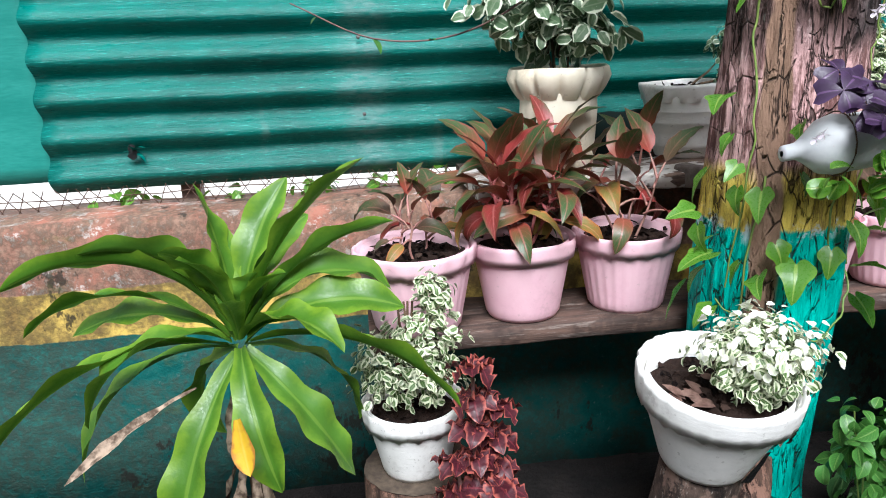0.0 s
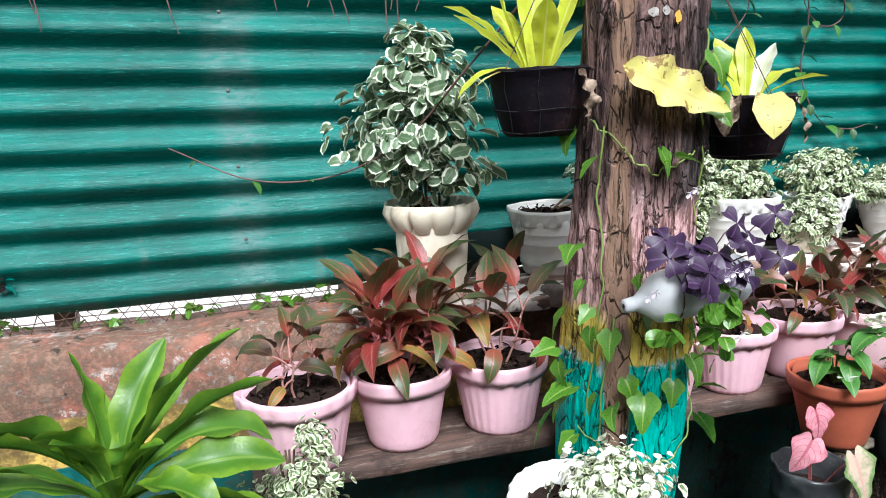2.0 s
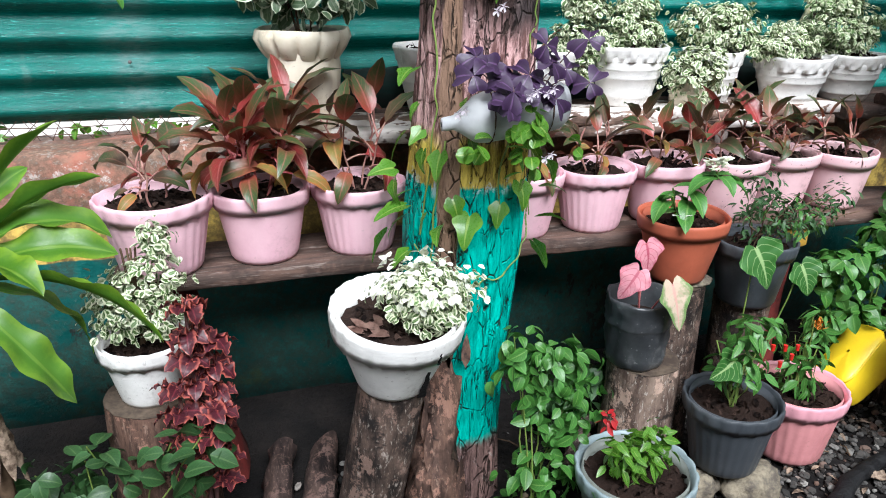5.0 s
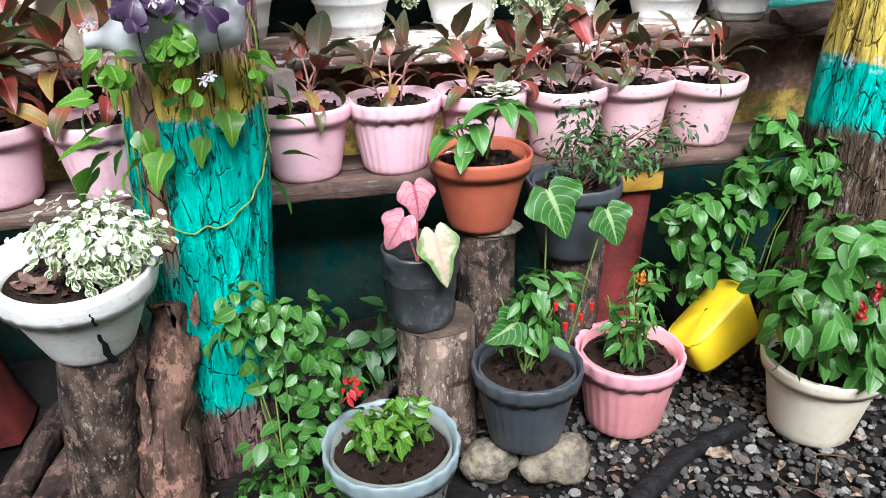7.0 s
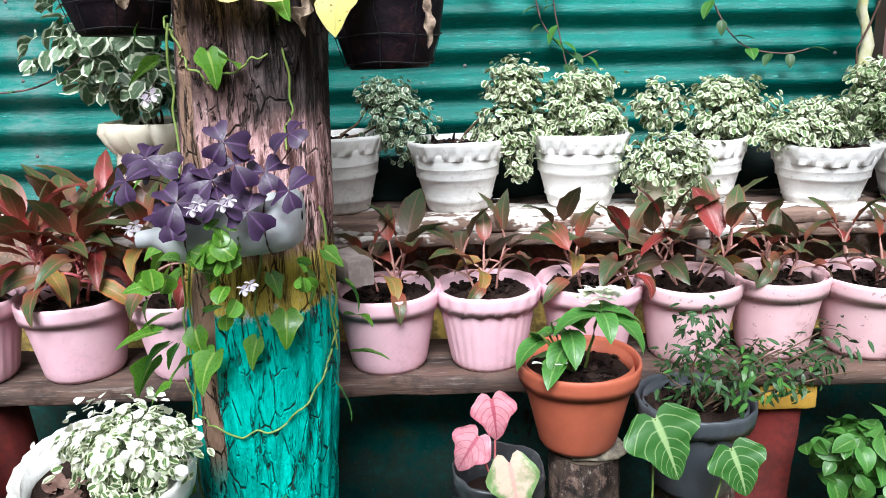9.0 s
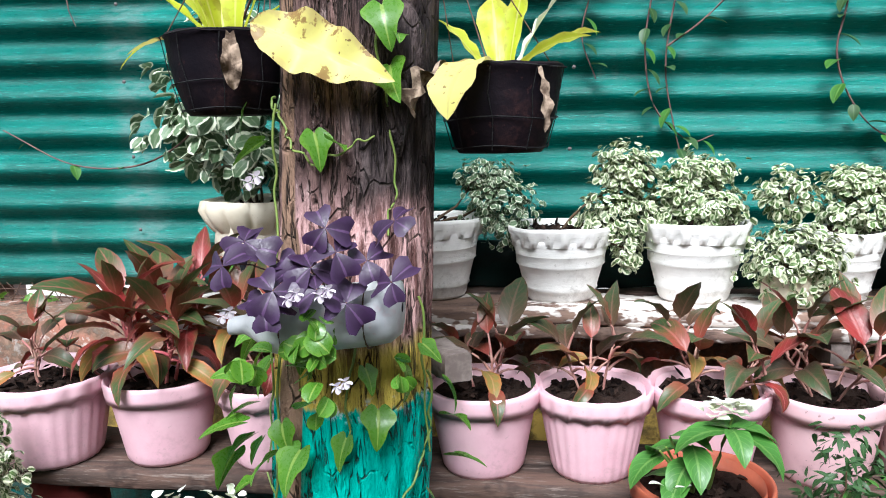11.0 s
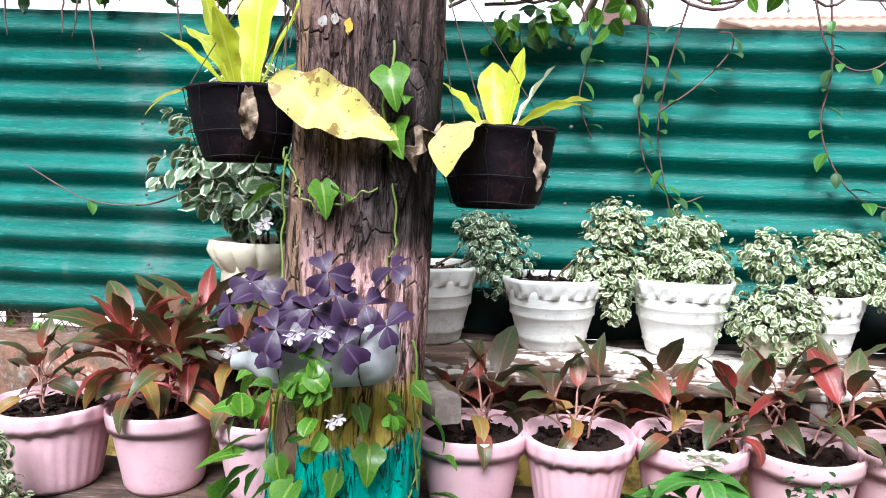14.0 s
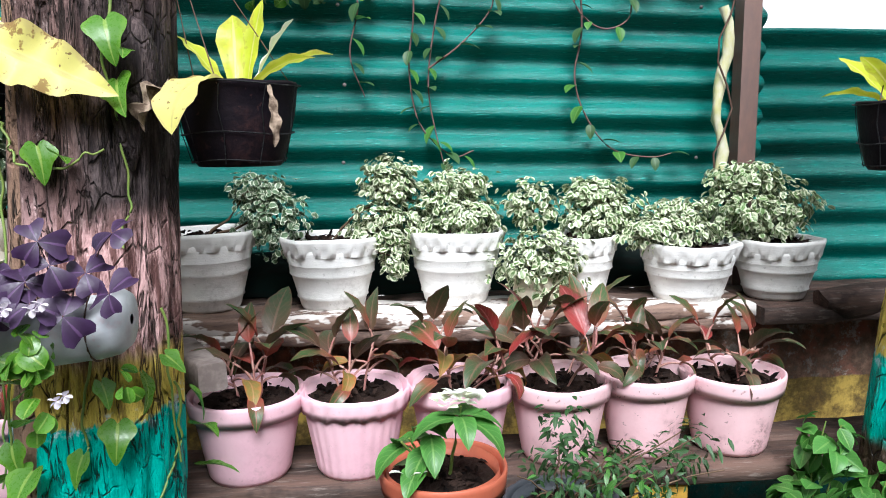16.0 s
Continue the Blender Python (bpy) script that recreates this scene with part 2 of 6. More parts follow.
def wood(name, a, b, dark, stretch=(0.12, 1, 1), peel=None):
    n = Nodes(name, 0.75, spec=0.25)
    g = n.noise(30, 6, 0.7, stretch)
    f = n.noise(140, 4, 0.7, stretch)
    col = n.mix(n.step(g, 0.35, 0.65), a, b)
    col = n.mix(n.step(f, 0.55, 0.68, 0, 0.75), col, dark)
    col = n.mix(n.step(n.noise(9, 4, 0.7), 0.5, 0.62, 0, 0.6), col, tuple(v * 0.35 for v in b))
    if stretch[0] == 1:
        col = n.mix(n.step(n.noise(24, 5, 0.75, (1, 1, 0.7)), 0.53, 0.6, 0, 0.6), col, (a[0] * 2.4, a[1] * 2.3, a[2] * 2.3))
        col = n.mix(n.step(n.noise(15, 4, 0.7, (1, 1, 1.2)), 0.57, 0.64, 0, 0.85), col, (0.012, 0.01, 0.01))
    if peel:
        col = n.mix(n.math("MULTIPLY", n.step(n.noise(7, 5, 0.7, (0.5, 1, 1)), 0.49, 0.52), 0.95), col, peel)
    n.colour(col)
    n.bump(n.math("ADD", g, f), 0.6, 0.004)
    return n.m


def pot_mat(name, a, b, dirt, amount=0.5, rough=0.45, brush=False, spec=0.5):
    """Pot plastic or paint, dusty low down and scuffed."""
    n = Nodes(name, rough, spec=spec)
    big, fine = n.noise(9, 5, 0.7), n.noise(60, 4, 0.75)
    col = n.mix(n.step(big, 0.35, 0.65), a, b)
    grime = n.math("MULTIPLY", n.step(big, 0.5, 0.72), n.step(fine, 0.42, 0.62))
    specks = n.step(n.noise(95, 3, 0.6), 0.65, 0.69, 0, 0.6)
    col = n.mix(n.math("MULTIPLY", n.math("MAXIMUM", grime, specks), amount), col, dirt)
    n.colour(col)
    h = n.noise(40, 4, 0.7, (1, 1, 5)) if brush else fine
    n.bump(h, 0.28 if brush else 0.5 if spec < 0.35 else 0.18, 0.003)
    return n.m


M = {}
M["sheet"] = sheet_paint()
M["flat_sheet"] = plain("flat_green_sheet", (0.012, 0.17, 0.14), (0.03, 0.24, 0.2), 5, 0.4, 0.25, 0.003, (0.4, 1, 2))
M["wall"] = banded_wall()
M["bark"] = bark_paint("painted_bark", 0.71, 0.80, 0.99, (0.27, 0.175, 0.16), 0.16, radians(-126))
M["bark_far"] = bark_paint("painted_bark_far", 0.72, 0.85, 0.9, (0.2, 0.145, 0.095), 0.585)
M["log"] = wood("log_bark", (0.1, 0.068, 0.054), (0.012, 0.009, 0.008), (0.36, 0.31, 0.27), (1, 1, 0.4))
M["red_log"] = wood("root_bark", (0.15, 0.085, 0.062), (0.035, 0.02, 0.016), (0.26, 0.17, 0.13), (1, 1, 0.2))
M["cut"] = plain("cut_wood", (0.12, 0.09, 0.065), (0.05, 0.036, 0.028), 20, 0.85, 0.5)
M["plank"] = wood("weathered_plank", (0.12, 0.072, 0.056), (0.05, 0.035, 0.03), (0.2, 0.16, 0.14))
M["peeled"] = wood("peeling_white_plank", (0.26, 0.17, 0.13), (0.13, 0.085, 0.07), (0.06, 0.04, 0.035), (0.12, 1, 1), (0.72, 0.67, 0.63))
# near-black of the added strip that stands in for shade behind the pots
M["shade_tone"] = plain("shade_tone", (0.004, 0.022, 0.019), (0.011, 0.013, 0.012), 11, 0.75, 0.4, 0.003, (0.3, 1, 1))
M["block"] = plain("grey_wood_block", (0.3, 0.25, 0.23), (0.14, 0.11, 0.1), 18, 0.85, 0.5)
M["rotten"] = wood("rotten_bark", (0.085, 0.055, 0.046), (0.012, 0.008, 0.008), (0.19, 0.13, 0.11), (1, 0.14, 1))
M["flecked_log"] = wood("flecked_log_bark", (0.26, 0.19, 0.15), (0.07, 0.045, 0.036), (0.5, 0.45, 0.4), (1, 1, 0.3))
M["red_paint"] = plain("red_painted_concrete", (0.18, 0.027, 0.023), (0.09, 0.02, 0.018), 14, 0.8, 0.5)
M["yellow_paint"] = plain("yellow_painted_top", (0.7, 0.42, 0.06), (0.5, 0.28, 0.05), 14, 0.7, 0.4)
M["rust_post"] = plain("brown_metal_post", (0.16, 0.085, 0.065), (0.11, 0.065, 0.055), 10, 0.55, 0.3, 0.002, (1, 1, 0.4))
M["rail"] = plain("grey_pipe", (0.2, 0.17, 0.17), (0.1, 0.085, 0.085), 12, 0.6, 0.3)
sm = Nodes("dark_soil", 0.95, spec=0.1)
sm_col = sm.mix(sm.step(sm.noise(55, 4, 0.7), 0.4, 0.65), (0.004, 0.003, 0.003), (0.015, 0.0085, 0.0065))
sm.colour(sm.mix(sm.step(sm.island(), 0.3, 1.0, 0.0, 0.85), sm_col, (0.075, 0.046, 0.036)))
sm.bump(sm.noise(150, 4, 0.7), 1.0, 0.008)
M["soil"] = sm.m
M["char"] = plain("charred_black", (0.012, 0.012, 0.013), (0.004, 0.004, 0.005), 40, 0.7, 0.8, 0.01)
M["pink"] = pot_mat("pink_pot", (0.78, 0.5, 0.56), (0.72, 0.43, 0.5), (0.3, 0.2, 0.18), 0.35)
M["pink_worn"] = pot_mat("worn_pink_pot", (0.76, 0.5, 0.53), (0.68, 0.42, 0.45), (0.13, 0.08, 0.075), 0.95)
M["rose"] = pot_mat("rose_pot", (0.7, 0.3, 0.31), (0.6, 0.24, 0.25), (0.3, 0.15, 0.12), 0.4)
M["rose_rim"] = pot_mat("rose_pot_rim", (0.74, 0.36, 0.42), (0.7, 0.32, 0.38), (0.3, 0.15, 0.12), 0.3)
M["white"] = pot_mat("white_painted_pot", (0.79, 0.775, 0.75), (0.68, 0.665, 0.64), (0.16, 0.13, 0.11), 0.5, 0.5, True)
M["cream"] = pot_mat("cream_pot", (0.78, 0.71, 0.58), (0.7, 0.61, 0.47), (0.2, 0.14, 0.1), 0.4)
M["grey"] = pot_mat("grey_pot", (0.25, 0.31, 0.33), (0.2, 0.255, 0.27), (0.1, 0.09, 0.08), 0.5)
M["grey_body"] = pot_mat("grey_pot_body", (0.2, 0.22, 0.2), (0.16, 0.17, 0.15), (0.08, 0.07, 0.06), 0.6)
M["black"] = pot_mat("black_pot", (0.042, 0.049, 0.058), (0.062, 0.069, 0.078), (0.13, 0.12, 0.11), 0.5, 0.5)
M["bag"] = pot_mat("black_nursery_bag", (0.022, 0.024, 0.027), (0.05, 0.053, 0.057), (0.2, 0.2, 0.2), 0.7, 0.35)
M["terra"] = pot_mat("terracotta_pot", (0.42, 0.105, 0.055), (0.33, 0.08, 0.042), (0.25, 0.12, 0.08), 0.4, 0.55)
M["yellow"] = pot_mat("yellow_plastic", (0.95, 0.68, 0.02), (0.92, 0.62, 0.02), (0.35, 0.2, 0.04), 0.2, 0.35)
M["hang"] = pot_mat("black_hanging_pot", (0.004, 0.003, 0.006), (0.01, 0.006, 0.009), (0.045, 0.02, 0.02), 0.9, 0.7, False, 0.12)
M["bottle"] = pot_mat("grey_white_bottle", (0.62, 0.63, 0.64), (0.45, 0.47, 0.5), (0.5, 0.25, 0.27), 0.4, 0.5)
M["old_white"] = plain("old_white_paint", (0.42, 0.4, 0.38), (0.3, 0.27, 0.25), 60, 0.85, 0.5)
M["stone"] = plain("pale_stone", (0.27, 0.23, 0.165), (0.1, 0.085, 0.07), 22, 0.85, 0.8, 0.008)
M["ground"] = plain("black_earth", (0.014, 0.011, 0.01), (0.004, 0.0035, 0.0035), 9, 0.95, 1.0, 0.02, fine=55)
M["stem"] = plain("brown_stem", (0.14, 0.09, 0.055), (0.08, 0.05, 0.03), 60, 0.8, 0.4)
M["green_stem"] = plain("green_stem", (0.12, 0.2, 0.04), (0.2, 0.26, 0.06), 50, 0.5, 0.2)
M["dull_stem"] = plain("dull_red_stem", (0.34, 0.13, 0.12), (0.4, 0.24, 0.19), 50, 0.5, 0.2)
M["red_stem"] = plain("red_stem", (0.5, 0.1, 0.12), (0.55, 0.2, 0.19), 50, 0.45, 0.2)
M["purple_stem"] = plain("purple_stem", (0.1, 0.045, 0.05), (0.17, 0.09, 0.07), 50, 0.6, 0.2)
M["wire"] = plain("rusty_wire", (0.07, 0.04, 0.03), (0.12, 0.07, 0.05), 60, 0.7, 0.2)
M["dead"] = plain("dead_leaf", (0.07, 0.045, 0.03), (0.36, 0.27, 0.2), 45, 0.8, 0.5)
M["bark_chip"] = plain("bark_chip", (0.09, 0.045, 0.035), (0.2, 0.125, 0.1), 40, 0.85, 0.5)
M["strap"] = leaf_mat("dracaena_leaf", (0.06, 0.16, 0.01), (0.16, 0.28, 0.018), 0.35, 1.0, (0.2, 0.32, 0.04), 0.5, rough=0.42, thru=0.25, tone=0.8)
M["gold"] = leaf_mat("golden_leaf", (0.7, 0.42, 0.02), (0.45, 0.16, 0.03), 0.6, 1.0, (0.7, 0.5, 0.1), 0.4, mottle=0.2, thru=0.3, tone=0.2)
M["nest"] = leaf_mat("nest_fern_leaf", (0.5, 0.56, 0.03), (0.58, 0.62, 0.08), 0.5, 1.0, (0.7, 0.68, 0.25), 0.6, rough=0.38, thru=0.4, tone=0.35, blotch=0.3)
M["pale"] = leaf_mat("yellowed_fern_leaf", (0.76, 0.7, 0.2), (0.66, 0.56, 0.2), 0.6, 1.0, (0.5, 0.42, 0.15), 0.5, mottle=0.2, rough=0.5, thru=0.35, tone=0.25, blotch=0.85)
M["aglao"] = leaf_mat("red_green_leaf", (0.035, 0.075, 0.02), (0.2, 0.05, 0.035), 0.72, 1.05, (0.4, 0.12, 0.1), 0.5, 0.22, 0.15, rough=0.38, thru=0.2, tone=0.6, foot=(0.3, 0.045, 0.035))
M["aglao_dull"] = leaf_mat("dull_green_leaf", (0.035, 0.066, 0.022), (0.14, 0.05, 0.035), 0.72, 1.05, (0.26, 0.12, 0.09), 0.45, 0.2, 0.3, rough=0.45, thru=0.18, tone=0.4, foot=(0.1, 0.045, 0.028))
M["aglao_red"] = leaf_mat("red_leaf", (0.17, 0.022, 0.018), (0.07, 0.065, 0.02), 0.62, 1.0, (0.45, 0.15, 0.14), 0.6, 0.25, 0.2, rough=0.4, thru=0.25, foot=(0.34, 0.035, 0.035))
M["aglao_old"] = leaf_mat("ageing_leaf", (0.22, 0.17, 0.04), (0.42, 0.14, 0.04), 0.6, 1.0, (0.5, 0.25, 0.12), 0.6, 0.2, 0.4, rough=0.5, thru=0.3)
M["varieg"] = leaf_mat("white_edged_leaf", (0.09, 0.16, 0.075), (0.72, 0.76, 0.6), 0.6, 0.75, (0.3, 0.36, 0.24), 0.4, mottle=0.1, thru=0.2, tone=0.3)
M["tiny"] = leaf_mat("small_white_edged_leaf", (0.07, 0.14, 0.03), (0.8, 0.82, 0.6), 0.34, 0.58, (0.4, 0.46, 0.26), 0.35, mottle=0.4, thru=0.2, tone=0.85)
M["bloom"] = leaf_mat("cream_bract", (0.75, 0.77, 0.6), (0.85, 0.85, 0.78), 0.4, 0.9, (0.45, 0.55, 0.2), 0.4, mottle=0.1, thru=0.25, tone=0.3)
M["mint"] = leaf_mat("herb_leaf", (0.045, 0.155, 0.022), (0.075, 0.23, 0.035), 0.6, 1.0, (0.2, 0.34, 0.09), 0.6, 0.3, rough=0.4, thru=0.22, tone=0.75)
M["dark_leaf"] = leaf_mat("dark_shrub_leaf", (0.025, 0.075, 0.02), (0.04, 0.11, 0.03), 0.6, 1.0, (0.12, 0.2, 0.07), 0.5, 0.2, thru=0.18, tone=0.6)
M["pothos"] = leaf_mat("pothos_leaf", (0.075, 0.2, 0.018), (0.12, 0.26, 0.022), 0.6, 1.0, (0.4, 0.5, 0.12), 0.5, mottle=0.12, rough=0.3, thru=0.3, tone=0.5)
M["heart"] = leaf_mat("veined_heart_leaf", (0.03, 0.12, 0.017), (0.045, 0.155, 0.026), 0.7, 1.0, (0.36, 0.5, 0.22), 0.8, 0.5, thru=0.25, tone=0.3)
M["caladium"] = leaf_mat("pink_caladium_leaf", (0.68, 0.3, 0.35), (0.6, 0.17, 0.23), 0.7, 1.0, (0.4, 0.05, 0.1), 0.8, 0.65, 0.45, thru=0.3, tone=0.3)
M["caladium_pale"] = leaf_mat("pale_caladium_leaf", (0.62, 0.5, 0.38), (0.13, 0.27, 0.07), 0.5, 0.85, (0.66, 0.33, 0.3), 0.7, 0.3, 0.3, thru=0.3, tone=0.2)
M["oxalis"] = leaf_mat("purple_leaf", (0.029, 0.011, 0.041), (0.046, 0.02, 0.066), 0.5, 1.0, (0.16, 0.08, 0.2), 0.5, rough=0.45, thru=0.18, tone=0.5)
M["coleus"] = leaf_mat("coleus_leaf", (0.06, 0.009, 0.016), (0.42, 0.1, 0.075), 0.6, 0.95, (0.24, 0.035, 0.05), 0.5, 0.2, thru=0.22, tone=0.5)
M["flower"] = leaf_mat("pale_petal", (0.85, 0.8, 0.85), (0.8, 0.7, 0.8), 0.5, 1.0, (0.7, 0.55, 0.7), 0.3, thru=0.3, tone=0.1)
M["red_flower"] = leaf_mat("red_petal", (0.38, 0.012, 0.018), (0.46, 0.03, 0.025), 0.5, 1.0, (0.4, 0.01, 0.01), 0.3, thru=0.2, tone=0.3)
M["chilli"] = plain("red_chilli", (0.6, 0.02, 0.015), (0.5, 0.02, 0.015), 30, 0.3, 0.1)

# ---- mesh helpers ----


class Geo:
    """Collects vertices, faces and leaf coordinates for one mesh."""

    def __init__(self):
        self.v, self.f, self.u = [], [], []

    def grid(self, rows, uv=None, closed=False):
        base, n = len(self.v), len(rows[0])
        for r in rows:
            self.v.extend(r)
        for i in range(len(rows) - 1):
            for j in range(n if closed else n - 1):
                k = (j + 1) % n
                self.f.append((base + i * n + j, base + i * n + k, base + (i + 1) * n + k, base + (i + 1) * n + j))
                if uv:
                    self.u.extend((uv[i][j], uv[i][k], uv[i + 1][k], uv[i + 1][j]))
                else:
                    self.u.extend(((0.5, 0.5),) * 4)
        return base

    def cap(self, ring, flip=False):
        base = len(self.v)
        self.v.extend(ring)
        idx = list(range(base, base + len(ring)))
        self.f.append(tuple(reversed(idx)) if flip else tuple(idx))
        self.u.extend(((0.5, 0.5),) * len(ring))

    def tube(self, pts, r0, r1=None, n=7, ends=True):
        r1 = r0 if r1 is None else r1
        pts = [Vector(p) for p in pts]
        rings = []
        for i, p in enumerate(pts):
            d = (pts[min(i + 1, len(pts) - 1)] - pts[max(i - 1, 0)]).normalized()
            a = d.orthogonal().normalized() if abs(d.z) < 0.9 else Vector((1, 0, 0)).cross(d).normalized()
            b = d.cross(a)
            r = r0 + (r1 - r0) * i / max(1, len(pts) - 1)
            rings.append([p + (a * math.cos(2 * math.pi * k / n) + b * math.sin(2 * math.pi * k / n)) * r for k in range(n)])
        self.grid(rings, closed=True)
        if ends:
            self.cap(rings[0], True)
            self.cap(rings[-1])

    def leaf(self, m, length, width, shape="lance", bend=0.3, fold=0.25, wave=0.0, segs=7, cols=4, twist=0.0):
        """A leaf that starts at m's origin and grows along its +Y, face to +Z; bend: how far it arches down."""
        rows, uvs = [], []
        pos, ang = Vector((0, 0, 0)), 0.0
        ph = random.random() * 6
        for i in range(segs + 1):
            s = i / segs
            if shape == "lance":
                w = math.sin(math.pi * s ** 0.75) ** 0.9 * 0.5
            elif shape == "strap":
                w = 0.5 * min(1, 0.24 + 1.15 * s) * (1 - max(0, s - 0.45) ** 2 * 3.25) ** 0.8 if s < 0.999 else 0.0
            elif shape == "nest":
                w = 0.5 * (0.3 + 0.7 * min(1, 1.6 * s)) * (1 - max(0, s - 0.6) ** 2 * 6.2) if s < 0.999 else 0.0
            elif shape == "round":
                w = 0.5 * math.sqrt(max(0, 1 - (2 * s - 1) ** 2))
            elif shape == "heart":
                w = 0.5 * (1 - s ** 1.7) ** 0.8 * (0.8 + 0.35 * math.sin(math.pi * min(1, s * 2.2))) if s < 0.999 else 0.0
            else:  # wedge: widest near the tip, blunt and notched
                w = 0.5 * min(s / 0.72, 1) ** 0.8 * (1 if s < 0.75 else 1 - (s - 0.75) * 1.3)
            w *= width
            row, uvr = [], []
            for j in range(cols + 1):
                q = 2 * j / cols - 1
                dip = abs(q) * w * fold + wave * w * math.sin(s * 22 + ph + (2.0 if q > 0 else 0)) * abs(q)
                tw = twist * s
                x, zz = q * w, dip
                x, zz = x * math.cos(tw) - zz * math.sin(tw), x * math.sin(tw) + zz * math.cos(tw)
                back = 0.0
                if shape == "heart" and s < 0.36:
                    back = -0.16 * length * math.sin(math.pi * abs(q) ** 0.9) * (1 - s / 0.36) ** 1.3
                if shape == "wedge" and i == segs:
                    back = -0.1 * length * (1 - abs(q))
                local = Vector((x, back, 0)) + pos + Vector((0, -math.sin(-ang) * 0, 0)) + Vector((0, math.sin(ang) * zz, math.cos(ang) * zz))
                row.append(m @ local)
                uvr.append((j / cols, s))
            rows.append(row)
            uvs.append(uvr)
            step = length / segs
            ang = bend * (s + 0.5 / segs) * 1.6
            pos = pos + Vector((0, math.cos(ang) * step, -math.sin(ang) * step))
        self.grid(rows, uvs)

    def box(self, a, b, wob=0.0, nx=1):
        """A box from corner a to corner b, in nx slices along x, its edges a little uneven."""
        (x0, y0, z0), (x1, y1, z1) = a, b
        rings = []
        for i in range(nx + 1):
            x = x0 + (x1 - x0) * i / nx
            c = min(0.004, (z1 - z0) * 0.2, (y1 - y0) * 0.2)
            ring = [(y0 + c, z0), (y1 - c, z0), (y1, z0 + c), (y1, z1 - c), (y1 - c, z1), (y0 + c, z1), (y0, z1 - c), (y0, z0 + c)]
            dy, dz = random.uniform(-wob, wob), random.uniform(-wob, wob)
            rings.append([Vector((x, y + dy + random.uniform(-wob, wob) * 0.4, z + dz + random.uniform(-wob, wob) * 0.4)) for y, z in ring])
        self.grid(rings, closed=True)
        self.cap(rings[0], True)
        self.cap(rings[-1])

    def lathe(self, prof, n=48, mod=None, centre=(0, 0, 0), tilt=None):
        rings = []
        for i, (r, z) in enumerate(prof):
            ring = []
            for k in range(n):
                a = 2 * math.pi * k / n
                rr, zz = (r, z) if mod is None else mod(r, z, a, i)
                p = Vector((rr * math.cos(a), rr * math.sin(a), zz))
                if tilt:
                    p = tilt @ p
                ring.append(p + Vector(centre))
            rings.append(ring)
        self.grid(rings, closed=True)

    def mesh(self, name, mat, smooth=True):
        me = bpy.data.meshes.new(name)
        me.from_pydata([tuple(p) for p in self.v], [], self.f)
        lay = me.uv_layers.new(name="leaf")
        lay.data.foreach_set("uv", [c for p in self.u for c in p])
        me.polygons.foreach_set("use_smooth", [smooth] * len(me.polygons))
        me.materials.append(mat)
        me.update()
        return me


def thing(name, place, label, category, group="", kind=""):
    ob = new(name)
    ob.location = place
    return tagged(ob, label, category, group, kind)


def part(name, geo, mat, parent=None, label="", smooth=True):
    ob = new(name, geo.mesh(name, mat, smooth))
    if parent is not None:
        ob.parent = parent
    if label:
        ob["label"] = label
    return ob


def setting(name, geo, mat, label, category, smooth=True, kind="structure"):
    return tagged(part(name, geo, mat, None, "", smooth), label, category, "", kind)


def aim(place, way, up=0.0, roll=0.0):
    """A pose at place whose +Y points along way and whose +Z leans up."""
    y = Vector(way).normalized()
    z = Vector((0, 0, 1)) + Vector((random.uniform(-up, up), random.uniform(-up, up), 0))
    if abs(y.dot(z.normalized())) > 0.97:
        z = Vector((-y.x, -y.y, 0.2)) if abs(y.x) + abs(y.y) > 0.05 else Vector((0, -1, 0.1))
    x = y.cross(z).normalized()
    z = x.cross(y)
    return Matrix.Translation(place) @ Matrix((x, y, z)).transposed().to_4x4() @ pose(0, 0, 0, 0, roll, 0)


def facing(place, way, normal):
    """A pose at place whose +Z is the normal and whose +Y follows way as far as that allows."""
    z = Vector(normal).normalized()
    y = Vector(way)
    y = (y - z * y.dot(z)).normalized()
    return Matrix.Translation(place) @ Matrix((y.cross(z), y, z)).transposed().to_4x4()


def smooth(pts, n=5):
    """A rounded run through the given points."""
    pts = [Vector(p) for p in pts]
    ext = [pts[0] * 2 - pts[1], *pts, pts[-1] * 2 - pts[-2]]
    out = []
    for i in range(1, len(ext) - 2):
        p0, p1, p2, p3 = ext[i - 1:i + 3]
        for k in range(n):
            t = k / n
            out.append(0.5 * (2 * p1 + (p2 - p0) * t + (2 * p0 - 5 * p1 + 4 * p2 - p3) * t * t + (3 * p1 - p0 - 3 * p2 + p3) * t ** 3))
    return out + [pts[-1]]


def rnd(a, b):
    return random.uniform(a, b)

# ---- ground ----


def make_ground():
    g = Geo()
    xs = [-60, -20, -8, -4] + [-2.6 + 0.06 * i for i in range(88)] + [4, 8, 20, 60]
    ys = [-60, -20, -8, -4] + [-2.8 + 0.06 * i for i in range(52)] + [1.5, 4, 9, 25, 60, 200]
    rows = []
    for y in ys:
        row = []
        for x in xs:
            near = abs(x) < 3 and abs(y) < 3
            z = noise.noise(Vector((x * 3, y * 3, 0))) * 0.02 + noise.noise(Vector((x * 11, y * 11, 4))) * 0.008 if near else 0.0
            row.append(Vector((x, y, z - 0.006)))
        rows.append(row)
    g.grid(rows)
    return setting("ground", g, M["ground"], "black earth strewn with gravel and char", "ground")


